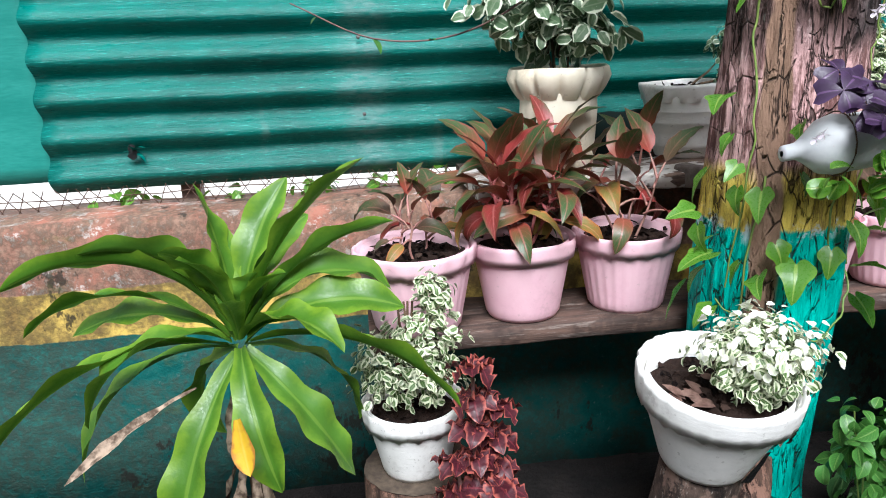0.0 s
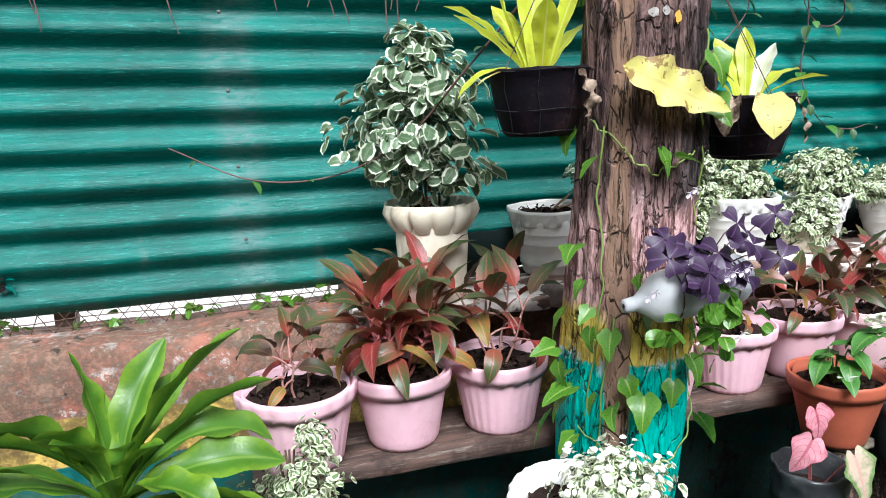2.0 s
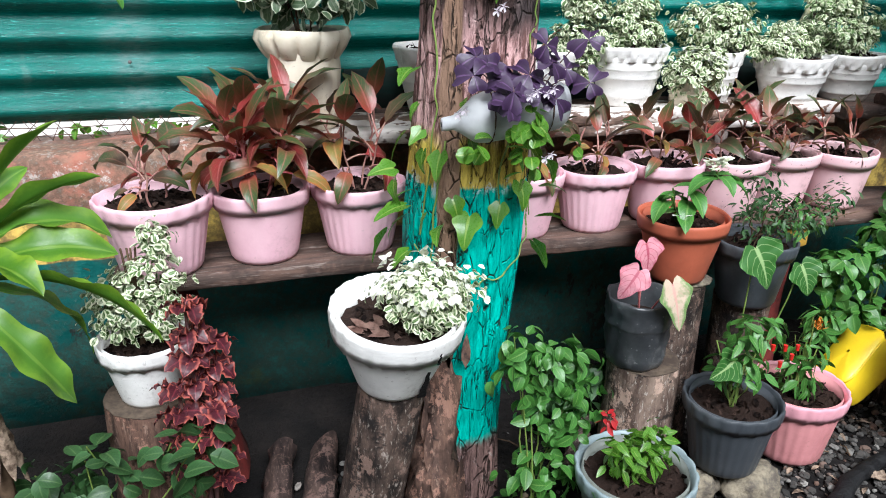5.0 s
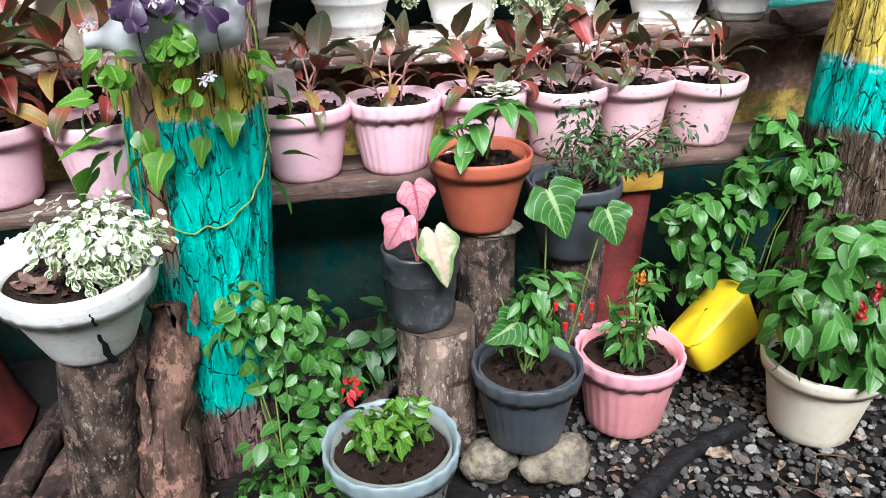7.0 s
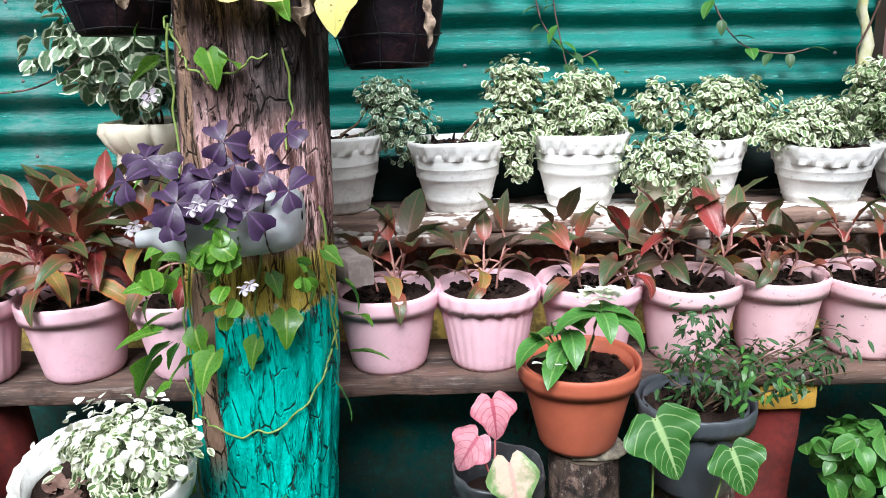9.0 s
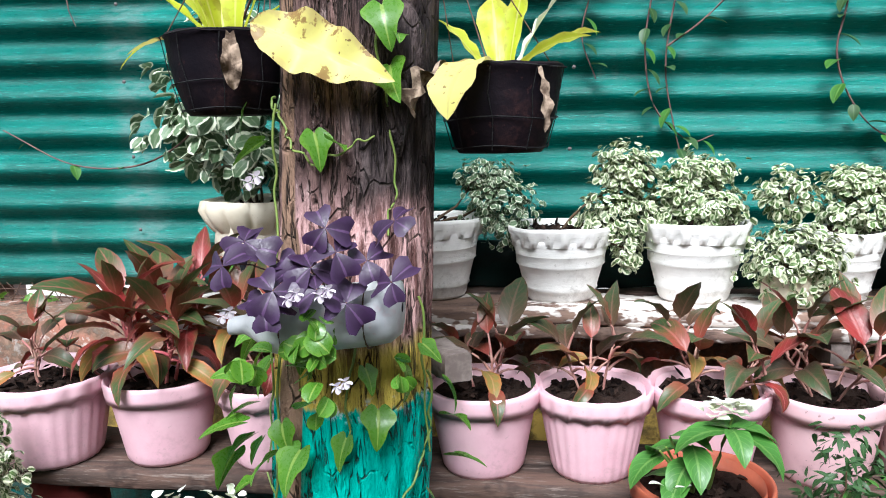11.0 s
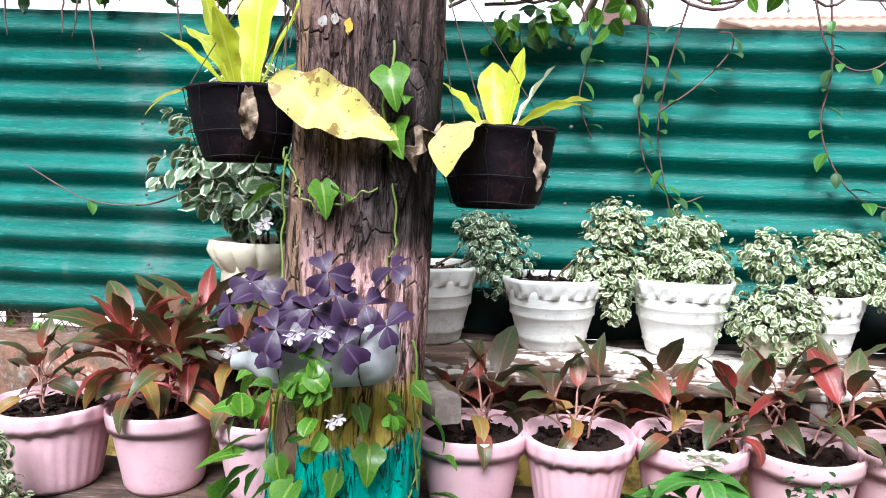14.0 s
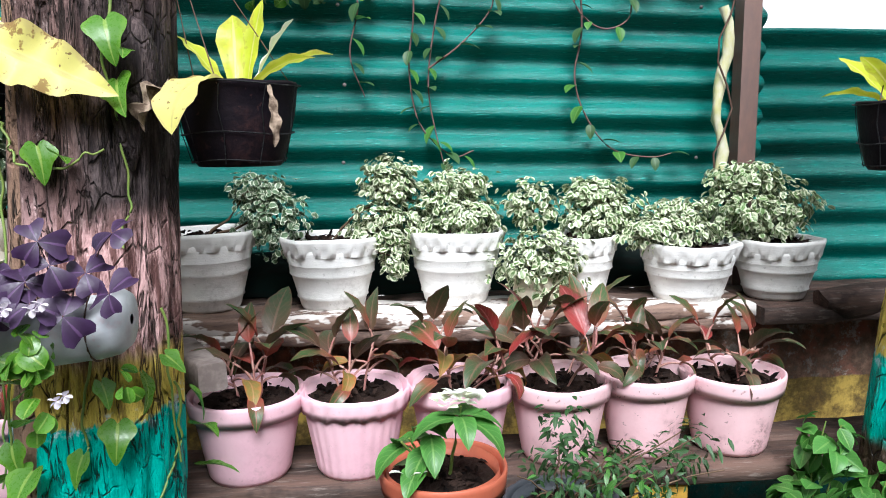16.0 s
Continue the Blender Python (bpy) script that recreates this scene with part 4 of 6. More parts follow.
def shrub_pot(x, y, z, R, h, style, mt, clumps, stem_top, seed, label, leaf=0.021, leafmat="tiny"):
    random.seed(seed)
    th = thing("potted_shrub", (x, y, z), label, "potted plant", WHITE)
    zs = pot(th, R, R * 0.64, h, style, M[mt], rot=seed, rim_h=0.034 if style == "white" else 0.062, scallops=14, soil=0.88)
    ways = []
    for c in clumps:
        ways.append(arc((rnd(-0.01, 0.01), rnd(-0.01, 0.01), zs), (c[0], c[1], c[2]), 0, 5, 0.006))
    stems(th, "stem", ways, 0.0034, 0.0016, M["stem"])
    more = 2.1 if leaf < 0.03 else 1.0
    crown(th, "crown", [(c[0], c[1], c[2] - (0.006 if more > 1 else 0), c[3] * (1.1 if more > 1 else 1), c[4] * 1.1, c[5] * 1.1, int(c[6] * more)) for c in clumps], leaf * (0.78 if more > 1 else 1), leaf * 0.66, M[leafmat], "round", 0.4, 0.1)
    return th


shrub_pot(-0.205, -0.15, 0.746, 0.106, 0.162, "white", "white", [(0.14, 0.0, 0.19, 0.075, 0.05, 0.075, 300), (0.11, 0, 0.25, 0.06, 0.04, 0.04, 150)], 0.2, 5, "white painted pot with a leaning dark variegated shrub", 0.019, "varieg")
shrub_pot(0.054, -0.17, 0.746, 0.104, 0.148, "white", "white", [(0.11, 0.0, 0.17, 0.08, 0.05, 0.065, 360), (0.125, 0, 0.26, 0.062, 0.045, 0.055, 270), (0.13, -0.02, 0.1, 0.03, 0.03, 0.04, 60)], 0.2, 6, "white painted pot with a variegated shrub that leans over its side")
shrub_pot(0.312, -0.17, 0.748, 0.104, 0.152, "white", "white", [(0.0, 0, 0.19, 0.11, 0.07, 0.06, 540), (0.01, 0, 0.255, 0.07, 0.05, 0.035, 150), (-0.03, -0.02, 0.145, 0.09, 0.06, 0.03, 120)], 0.2, 7, "white painted pot with a bushy cream variegated shrub")
shrub_pot(0.475, -0.22, 0.74, 0.05, 0.075, "smooth", "cream", [(0.0, -0.02, 0.1, 0.1, 0.07, 0.075, 430), (-0.01, 0, 0.22, 0.06, 0.05, 0.05, 150)], 0.15, 8, "small cream pot hidden under a drooping variegated shrub")
shrub_pot(0.584, -0.15, 0.742, 0.084, 0.138, "white", "white", [(0.05, 0, 0.18, 0.1, 0.06, 0.06, 420), (0.03, 0, 0.235, 0.075, 0.05, 0.035, 200)], 0.2, 9, "smaller white painted pot with a rounded variegated shrub")
shrub_pot(0.808, -0.2, 0.736, 0.106, 0.13, "white", "white", [(-0.05, 0, 0.16, 0.11, 0.07, 0.045, 420), (-0.02, 0, 0.2, 0.06, 0.05, 0.03, 120)], 0.2, 10, "wide white painted pot with a low variegated shrub")
shrub_pot(1.018, -0.18, 0.736, 0.098, 0.13, "white", "white", [(-0.045, 0, 0.2, 0.135, 0.08, 0.07, 640), (-0.08, 0, 0.27, 0.085, 0.06, 0.035, 200)], 0.2, 11, "white pot with a wide bushy variegated shrub by the post")
# the tall shrub with larger white-edged leaves
th = shrub_pot(-0.535, -0.27, 0.746, 0.104, 0.214, "fluted", "cream", [(-0.05, -0.02, 0.37, 0.16, 0.11, 0.11, 300), (-0.01, -0.02, 0.47, 0.12, 0.09, 0.085, 200), (0.02, -0.02, 0.29, 0.12, 0.09, 0.06, 130), (-0.02, -0.02, 0.55, 0.07, 0.05, 0.035, 50)], 0.3, 14, "cream fluted pot with a tall white-edged leafy shrub", 0.043, "varieg")

# ---- plain wall added out of view behind the walker to block low sky light ----
blocker = Geo()
blocker.grid([[Vector((x, -4.4, z)) for x in np.linspace(-6, 6, 13)] for z in (-0.1, 1.5, 3.1)])
setting("sky_blocker", blocker, plain("blocker_grey", (0.16, 0.15, 0.13), (0.11, 0.1, 0.09), 4, 0.9, 0.3), "plain unseen wall added behind the walker to block low sky light", "wall")

# ---- bright overcast sky low behind the fence ----
sk = Geo()
sk.grid([[Vector((x, 70 + 0.0 * x, z)) for x in np.linspace(-140, 140, 15)] for z in (-0.5, 15, 30, 45)])
glow = Nodes("bright_cloud", 1.0)
glow_tone = glow.mix(glow.noise(0.02, 3), (1.0, 1.0, 1.0), (0.93, 0.96, 1.0))
glow.put(glow.b.inputs["Emission Color"], glow_tone)
glow.b.inputs["Emission Strength"].default_value = 1.05
glow.colour((0.02, 0.02, 0.02))
setting("backdrop", sk, glow.m, "bright white overcast sky beyond the fence", "sky")

# ---- logs and roots ----
log_stump(-0.452, -0.786, 0.382, 0.066, 0.062, M["log"], "upright dark log carrying a white pot", (0.06, -0.03))
log_stump(0.125, -0.70, 0.29, 0.08, 0.076, M["flecked_log"], "upright grey-flecked log under a nursery bag", (0.0, 0.0))
log_stump(0.25, -0.61, 0.425, 0.062, 0.06, M["log"], "upright log under a terracotta pot")
log_stump(0.44, -0.6, 0.365, 0.06, 0.065, M["log"], "upright dark log under a black pot")
log_stump(-0.885, -0.63, 0.325, 0.1, 0.092, M["red_log"], "short wide log under a small white pot")


def fallen(name, pts, r0, r1, mat, label):
    th = thing(name, (0, 0, 0), label, "log")
    g = Geo()
    pts = [Vector(p) for p in pts]
    fine = []
    for i in range(len(pts) - 1):
        for k in range(5):
            fine.append(pts[i].lerp(pts[i + 1], k / 5))
    fine.append(pts[-1])
    g.tube(fine, r0, r1, 18)
    for i, p in enumerate(g.v):
        g.v[i] = p + Vector((1, 1, 1)) * (r0 * 0.45 * noise.noise(p * 26)) + Vector((r0 * 0.3 * noise.noise(p * 60), 0, 0))
    part("bark", g, mat, th)
    if name == "root":
        for p in fine[1:-1:2]:
            a = rnd(0, 6.28)
            f = Geo()
            f.leaf(aim(p + Vector((math.cos(a), -abs(math.sin(a)), 0.3)) * r0 * 0.9, fine[-1] - fine[0], 0.3, rnd(-60, 60)), r0 * rnd(0.8, 2.2), r0 * 0.3, "lance", rnd(-0.3, 0.3), 0.3, 0.1, 4, 2)
            part("bark_flake", f, mat, th)


fallen("root", [(-0.385, -0.82, -0.02), (-0.38, -0.80, 0.12), (-0.365, -0.76, 0.26), (-0.345, -0.71, 0.4)], 0.062, 0.03, M["red_log"], "split reddish bark root leaning on the trunk")
fallen("fallen_log", [(-0.62, -0.88, 0.03), (-0.6, -0.7, 0.035), (-0.56, -0.5, 0.03)], 0.04, 0.03, M["rotten"], "rotting log lying on dark earth")
fallen("fallen_log", [(-0.72, -0.9, 0.02), (-0.68, -0.7, 0.03), (-0.66, -0.48, 0.03)], 0.035, 0.03, M["rotten"], "rotting dark log lying on earth")
fallen("fallen_log", [(0.42, -0.99, 0.01), (0.56, -0.9, 0.02), (0.74, -0.84, 0.02)], 0.022, 0.018, M["char"], "charred black branch lying on gravel")
fallen("fallen_log", [(-0.06, -0.76, 0.05), (-0.02, -0.7, 0.09), (0.06, -0.62, 0.1)], 0.022, 0.016, M["log"], "grey branch lying behind the pots")
fallen("fallen_log", [(0.14, -0.97, -0.016), (0.2, -0.95, -0.006), (0.27, -0.955, -0.016)], 0.036, 0.034, M["red_log"], "half-buried reddish log in the earth")


def stone(x, y, z, sx, sy, sz, seed, mat, label):
    g = Geo()
    rows = []
    for i in range(13):
        v = math.pi * i / 12
        rows.append([])
        for k in range(20):
            a = 2 * math.pi * k / 20
            d = Vector((math.sin(v) * math.cos(a), math.sin(v) * math.sin(a), math.cos(v)))
            q = 1 + 0.32 * noise.noise(d * 1.5 + Vector((seed, 0, 0))) + 0.12 * noise.noise(d * 4 + Vector((0, seed, 0)))
            rows[-1].append(Vector((d.x * sx * q, d.y * sy * q, d.z * sz * q)))
    g.grid(rows, closed=True)
    ob = part("stone", g, mat, None, "")
    ob.location = (x, y, z)
    return tagged(ob, label, "stone", "stones under the black pot")


stone(0.195, -0.845, 0.045, 0.05, 0.042, 0.042, 2, M["stone"], "rough pale grey stone under a pot")
stone(0.325, -0.865, 0.042, 0.07, 0.05, 0.045, 5, M["stone"], "yellowish pale stone under a pot")
stone(0.26, -0.62, 0.434, 0.055, 0.05, 0.012, 7, M["stone"], "flat brown stone wedged under a terracotta pot")

# ---- pots on the ground and on the logs ----
# cracked white pot on its log
random.seed(201)
th = thing("potted_shrub", (-0.455, -0.79, 0.384), "cracked white pot with a white-leaved shrub on a log", "potted plant")
th.rotation_euler = (radians(9), radians(3), 0)
zs = pot(th, 0.119, 0.068, 0.158, "scallop", M["white"], rim_h=0.042, soil=0.74, scallops=26)
stems(th, "stem", [arc((0.01, 0, zs), (0.04 + rnd(-0.06, 0.06), rnd(-0.04, 0.04), zs + 0.07), 0, 4, 0.006) for _ in range(6)], 0.005, 0.002, M["stem"])
crown(th, "crown", [(0.05, -0.01, 0.2, 0.105, 0.08, 0.055, 640), (0.045, -0.02, 0.165, 0.08, 0.06, 0.04, 300)], 0.016, 0.011, M["tiny"], "round", 0.4)
crown(th, "pale_foliage", [(0.05, -0.015, 0.215, 0.11, 0.08, 0.055, 300)], 0.016, 0.012, M["bloom"], "round", 0.35, label="cream white leaves")
chips = Geo()
for _ in range(9):
    chips.leaf(aim((rnd(-0.07, -0.01), rnd(-0.045, 0.04), zs + 0.008), (rnd(-1, 1), rnd(-0.5, 1), 0.15), 0.1), rnd(0.025, 0.045), 0.018, "lance", 0.2, 0.3, 0, 4, 2)
part("bark_mulch", chips, M["bark_chip"], th)
ck = Geo()
for sx, z0, z1, w in ((0.04, 0.0, 0.085, 0.016), (0.046, 0.118, 0.15, 0.006)):
    pts = [(sx + 0.0015 * math.sin(i * 2.1), 0, z0 + (z1 - z0) * i / 6) for i in range(7)]
    rr = lambda z: 0.0685 + 0.039 * z / 0.116
    L = [Vector((p[0] - w * (1 - i / 9) * 0.5, -math.sqrt(max(0, (rr(p[2]) + 0.0025 + (0.012 if z0 > 0.05 else 0)) ** 2 - p[0] ** 2)) - 0.001, p[2])) for i, p in enumerate(pts)]
    R2 = [v + Vector((w * (1 - i / 9), 0.0, 0)) for i, v in enumerate(L)]
    ck.grid([L, R2])
part("crack", ck, M["char"], th, "dark crack")

# small white pot with its shrub, and the coleus beside it
random.seed(202)
th = thing("potted_shrub", (-0.886, -0.635, 0.327), "small white painted pot with a leggy variegated shrub", "potted plant")
zs = pot(th, 0.086, 0.058, 0.125, "scallop", M["white"], rim_h=0.03, soil=0.8)
crown(th, "crown", [(0.0, -0.01, 0.17, 0.1, 0.075, 0.05, 420), (0.02, -0.01, 0.24, 0.075, 0.06, 0.06, 360), (0.04, -0.01, 0.31, 0.035, 0.035, 0.05, 140), (-0.06, 0, 0.21, 0.04, 0.04, 0.05, 90)], 0.016, 0.012, M["tiny"], "round", 0.4)
stems(th, "stem", [arc((rnd(-0.01, 0.01), 0, zs), (rnd(-0.03, 0.03), -0.01, 0.3), 0, 5, 0.006) for _ in range(4)], 0.004, 0.002, M["stem"])
th = thing("coleus_plant", (-0.80, -0.74, 0.0), "red coleus with frilled leaves in stacked rosettes", "plant")
ways = []
for k, (x, y, h) in enumerate(((0.0, 0.0, 0.55), (0.035, 0.02, 0.47), (-0.03, -0.01, 0.40), (0.03, -0.03, 0.36))):
    ways.append(arc((0, 0, 0), (x, y, h), 0, 6, 0.004))
    for lev in range(4):
        z = h - lev * 0.05
        for i in range(7):
            t = i * 0.9 + lev + k
            L = rnd(0.04, 0.056)
            single_leaf(th, (x, y, z), (math.cos(t), math.sin(t), rnd(0.0, 0.5)), L, L * 0.7, M["coleus"], "lance", rnd(0.3, 1.3), 0.2, 0.45, 9, 4, roll=rnd(-40, 40))
stems(th, "stem", ways, 0.005, 0.003, M["purple_stem"])

# nursery bag with a caladium
random.seed(203)
th = thing("caladium_plant", (0.1, -0.70, 0.292), "black nursery bag with pink caladium leaves on a log", "potted plant")
bag = Geo()
crease = lambda r, z, a, i: (r * (1 + 0.07 * noise.noise(Vector((math.cos(a) * 2.2, math.sin(a) * 2.2, z * 26))) + 0.035 * noise.noise(Vector((math.cos(a) * 7, math.sin(a) * 7, z * 60)))), z + 0.006 * noise.noise(Vector((math.cos(a) * 2, math.sin(a) * 2, 7))) * (i > 9))
bag.lathe([(0.01, 0.001), (0.05, 0.0), (0.056, 0.008), (0.059, 0.025), (0.058, 0.045), (0.062, 0.065), (0.061, 0.085)] + [(0.0625 + 0.0016 * (k % 2) + 0.0003 * k, 0.09 + 0.005 * k) for k in range(11)] + [(0.064, 0.146), (0.062, 0.144), (0.058, 0.07)], 64, crease)
bag.v = [Vector((p.x * 1.1, p.y * 1.1, p.z * 1.08)) for p in bag.v]
part("bag", bag, M["bag"], th)
sg = Geo()
sg.lathe([(0.001, 0.105), (0.03, 0.107), (0.06, 0.102)], 24)
part("soil", sg, M["soil"], th)
tips = (((-0.008, -0.01, 0.275), (0.12, -0.35, -0.75), 0.072, 0.066, "caladium", 0.5), ((-0.03, -0.03, 0.225), (-0.55, -0.25, -0.65), 0.078, 0.064, "caladium", 0.5), ((0.012, -0.088, 0.215), (0.15, -0.12, -1), 0.1, 0.072, "caladium_pale", 0.2))
stems(th, "stem", [arc((0, 0, 0.085), p, 0, 5, 0.002) for p, *_ in tips], 0.0022, 0.0016, M["red_stem"])
def broad_leaf(th, p, d, L, W, mt, bd=0.25, normal=(0.1, -1.0, 0.55)):
    g = Geo()
    g.leaf(facing(Vector(p), Vector(d), Vector(normal)), L, W, "heart", bd, 0.15, 0.08, 12, 8, rnd(-0.3, 0.3))
    part("leaf", g, M[mt], th)


for p, d, L, W, mt, bd in tips:
    broad_leaf(th, p, d, L, W, mt, bd, (d[0] * 0.6, -1, 0.4))

# terracotta pot with a white-flowered plant
random.seed(204)
th = thing("potted_plant", (0.238, -0.612, 0.44), "terracotta pot with a broad-leaved white-flowered plant on a log", "potted plant")
zs = pot(th, 0.1, 0.064, 0.148, "smooth", M["terra"], rim_h=0.03, soil=0.84)
fl = Vector((0.02, -0.07, 0.265))
st = [arc((0.01, 0, zs), fl, 0, 6, 0.002)]
for i in range(17):
    t = i * 2.4
    if i < 7:
        p = fl + Vector((0, 0, -0.012 - 0.002 * i))
        d = (math.cos(t), math.sin(t), rnd(0.0, 0.35))
        L = rnd(0.065, 0.09)
    else:
        p = Vector((-0.045 + rnd(-0.03, 0.03), -0.04 + rnd(-0.03, 0.03), zs + rnd(0.03, 0.09)))
        d = (-0.4 + math.cos(t), -0.3 + math.sin(t), rnd(-0.1, 0.5))
        st.append(arc((-0.01, 0, zs), p, 0, 4, 0.002))
        L = rnd(0.05, 0.085)
    single_leaf(th, p, d, L, L * 0.5, M["mint"], "lance", rnd(0.4, 1.0), 0.25, 0.05, 7, 4)
stems(th, "stem", st, 0.0028, 0.0018, M["green_stem"])
for cx, cy, cz, k in ((0, 0, 0.012, 16), (0.02, 0.02, 0.0, 8), (-0.02, 0.01, 0.004, 8), (-0.075, 0.0, -0.1, 6)):
    fg = Geo()
    for i in range(k):
        fg.leaf(aim(fl + Vector((cx + rnd(-0.012, 0.012), cy + rnd(-0.012, 0.012), cz + rnd(-0.006, 0.01))), (math.cos(i * 2.4), math.sin(i * 2.4), 0.6), 0.3), rnd(0.016, 0.026), 0.016, "round", 0.4, 0.2, 0, 4, 2)
    part("flower_head", fg, M["bloom"], th, "white flower cluster")

# black pot with a wispy shrub
random.seed(205)
th = thing("potted_shrub", (0.425, -0.625, 0.366), "black plastic pot with a wispy fine-leaved shrub", "potted plant")
zs = pot(th, 0.094, 0.066, 0.155, "scallop", M["black"], rim_h=0.03, soil=0.84)
crown(th, "crown", [(0.01, -0.02, 0.215, 0.1, 0.07, 0.065, 240), (0.14, 0.0, 0.2, 0.1, 0.06, 0.05, 150), (0.22, 0.02, 0.23, 0.06, 0.04, 0.05, 60), (0.0, 0.0, 0.28, 0.05, 0.05, 0.04, 70)], 0.022, 0.007, M["dark_leaf"], "lance", 0.3)
crown(th, "young_leaves", [(0.07, -0.03, 0.21, 0.11, 0.07, 0.06, 90)], 0.02, 0.007, M["mint"], "lance", 0.3)
stems(th, "stem", [arc((rnd(-0.02, 0.02), rnd(-0.02, 0.02), zs), (rnd(-0.09, 0.25), rnd(-0.07, 0.05), rnd(0.19, 0.28)), 0.01, 5, 0.005) for _ in range(16)], 0.0018, 0.001, M["stem"])

# heart-leaved plant with pale veins, rooted between the logs
random.seed(206)
th = thing("veined_plant", (0.345, -0.73, 0.0), "plant with pale-veined heart-shaped leaves on long stalks", "plant")
tips = (((-0.02, -0.02, 0.55), (0.3, -0.3, -0.75), 0.1, 0.112), ((0.085, -0.04, 0.51), (0.25, -0.3, -0.75), 0.075, 0.082), ((-0.1, -0.11, 0.345), (-0.6, -0.3, -0.2), 0.07, 0.078))
stems(th, "stem", [arc((0, 0, 0), p, 0, 7, 0.004) for p, *_ in tips], 0.0022, 0.0016, M["green_stem"])
for p, d, L, W in tips:
    broad_leaf(th, p, d, L, W, "heart", 0.35, (0.1 - d[0] * 0.4, -1, 0.5))

# black pot with a chilli plant on stones
random.seed(207)
th = thing("potted_plant", (0.272, -0.825, 0.084), "dark grey ribbed pot with a small red chilli plant", "potted plant")
zs = pot(th, 0.102, 0.07, 0.165, "ribbed", M["black"], rim_h=0.032, soil=0.84, scallops=18)
stems(th, "stem", [arc((rnd(-0.01, 0.01), rnd(-0.01, 0.01), zs), (rnd(-0.05, 0.07), rnd(-0.03, 0.04), rnd(0.22, 0.32)), 0, 5, 0.003) for _ in range(9)], 0.0024, 0.0015, M["green_stem"])
crown(th, "crown", [(0.0, 0, 0.24, 0.07, 0.055, 0.04, 60), (0.04, 0.01, 0.31, 0.07, 0.05, 0.04, 60)], 0.042, 0.016, M["mint"], "lance", 0.5)
for x, y, z in ((0.06, -0.05, 0.3), (0.075, -0.055, 0.28), (0.1, -0.04, 0.29), (0.03, -0.05, 0.305), (0.045, -0.06, 0.27)):
    c = Geo()
    c.tube([(x, y, z + 0.004), (x, y, z + 0.002), (x, y, z), (x, y, z - 0.006), (x, y, z - 0.009)], 0.0045, 0.0035, 8)
    part("chilli", c, M["chilli"], th)

# rose pot with a celosia
random.seed(208)
th = thing("potted_plant", (0.518, -0.745, 0.012), "rose pink wavy-rimmed pot with a slender celosia", "potted plant")
zs = pot(th, 0.11, 0.078, 0.178, "ribbed", M["rose"], M["rose_rim"], rim_h=0.036, soil=0.84, scallops=18)
stems(th, "stem", [arc((rnd(-0.02, 0.02), rnd(-0.02, 0.02), zs), (rnd(-0.05, 0.06), rnd(-0.03, 0.04), rnd(0.25, 0.38)), 0, 5, 0.003) for _ in range(12)], 0.0024, 0.0013, M["green_stem"])
crown(th, "crown", [(0.0, 0, 0.26, 0.055, 0.045, 0.06, 75), (0.03, 0.01, 0.33, 0.04, 0.035, 0.045, 50), (-0.01, 0, 0.2, 0.05, 0.05, 0.03, 45)], 0.04, 0.013, M["mint"], "lance", 0.4)
plume = Geo()
for i in range(24):
    plume.leaf(aim((0.0 + rnd(-0.012, 0.012), -0.02, 0.335 + rnd(-0.01, 0.012)), (rnd(-1, 1), rnd(-1, 1), 1)), 0.018, 0.006, "lance", 0.2, 0.2, 0, 3, 2)
part("plume", plume, plain("orange_plume", (0.6, 0.25, 0.02), (0.5, 0.12, 0.02), 60, 0.7), th, "orange flower plume")

# grey pot in front
random.seed(209)
th = thing("potted_plant", (0.004, -0.905, 0.012), "cracked grey-blue wavy-rimmed pot with a small red-topped plant", "potted plant")
zs = pot(th, 0.118, 0.082, 0.172, "ribbed", M["grey_body"], M["grey"], rim_h=0.036, soil=0.82, scallops=18)
stems(th, "stem", [arc((rnd(-0.03, 0.0), rnd(-0.02, 0.02), zs), (rnd(-0.06, 0.04), rnd(-0.03, 0.03), rnd(0.19, 0.24)), 0, 4, 0.003) for _ in range(8)], 0.0026, 0.0015, M["green_stem"])
crown(th, "crown", [(-0.005, -0.01, 0.2, 0.065, 0.05, 0.045, 100), (0.03, 0.0, 0.235, 0.04, 0.035, 0.035, 50), (-0.04, 0, 0.21, 0.03, 0.03, 0.05, 40)], 0.034, 0.014, M["pothos"], "lance", 0.4)
crown(th, "red_tips", [(-0.06, 0.02, 0.272, 0.014, 0.014, 0.026, 26)], 0.018, 0.009, M["red_flower"], "lance", 0.3, label="red young leaves")

gc = Geo()
line_l, line_r = [], []
for i in range(9):
    q = i / 8
    ang = -0.95 + 0.06 * math.sin(i * 2.3) + 0.05 * q
    rr = 0.083 + 0.031 * q + 0.0035
    wd = 0.004 * (0.3 + q)
    z = 0.02 + 0.115 * q
    line_l.append(Vector((rr * math.cos(ang), rr * math.sin(ang), z)))
    line_r.append(Vector((rr * math.cos(ang + wd / rr), rr * math.sin(ang + wd / rr), z)))
gc.grid([line_l, line_r])
part("crack", gc, M["char"], th, "dark crack")

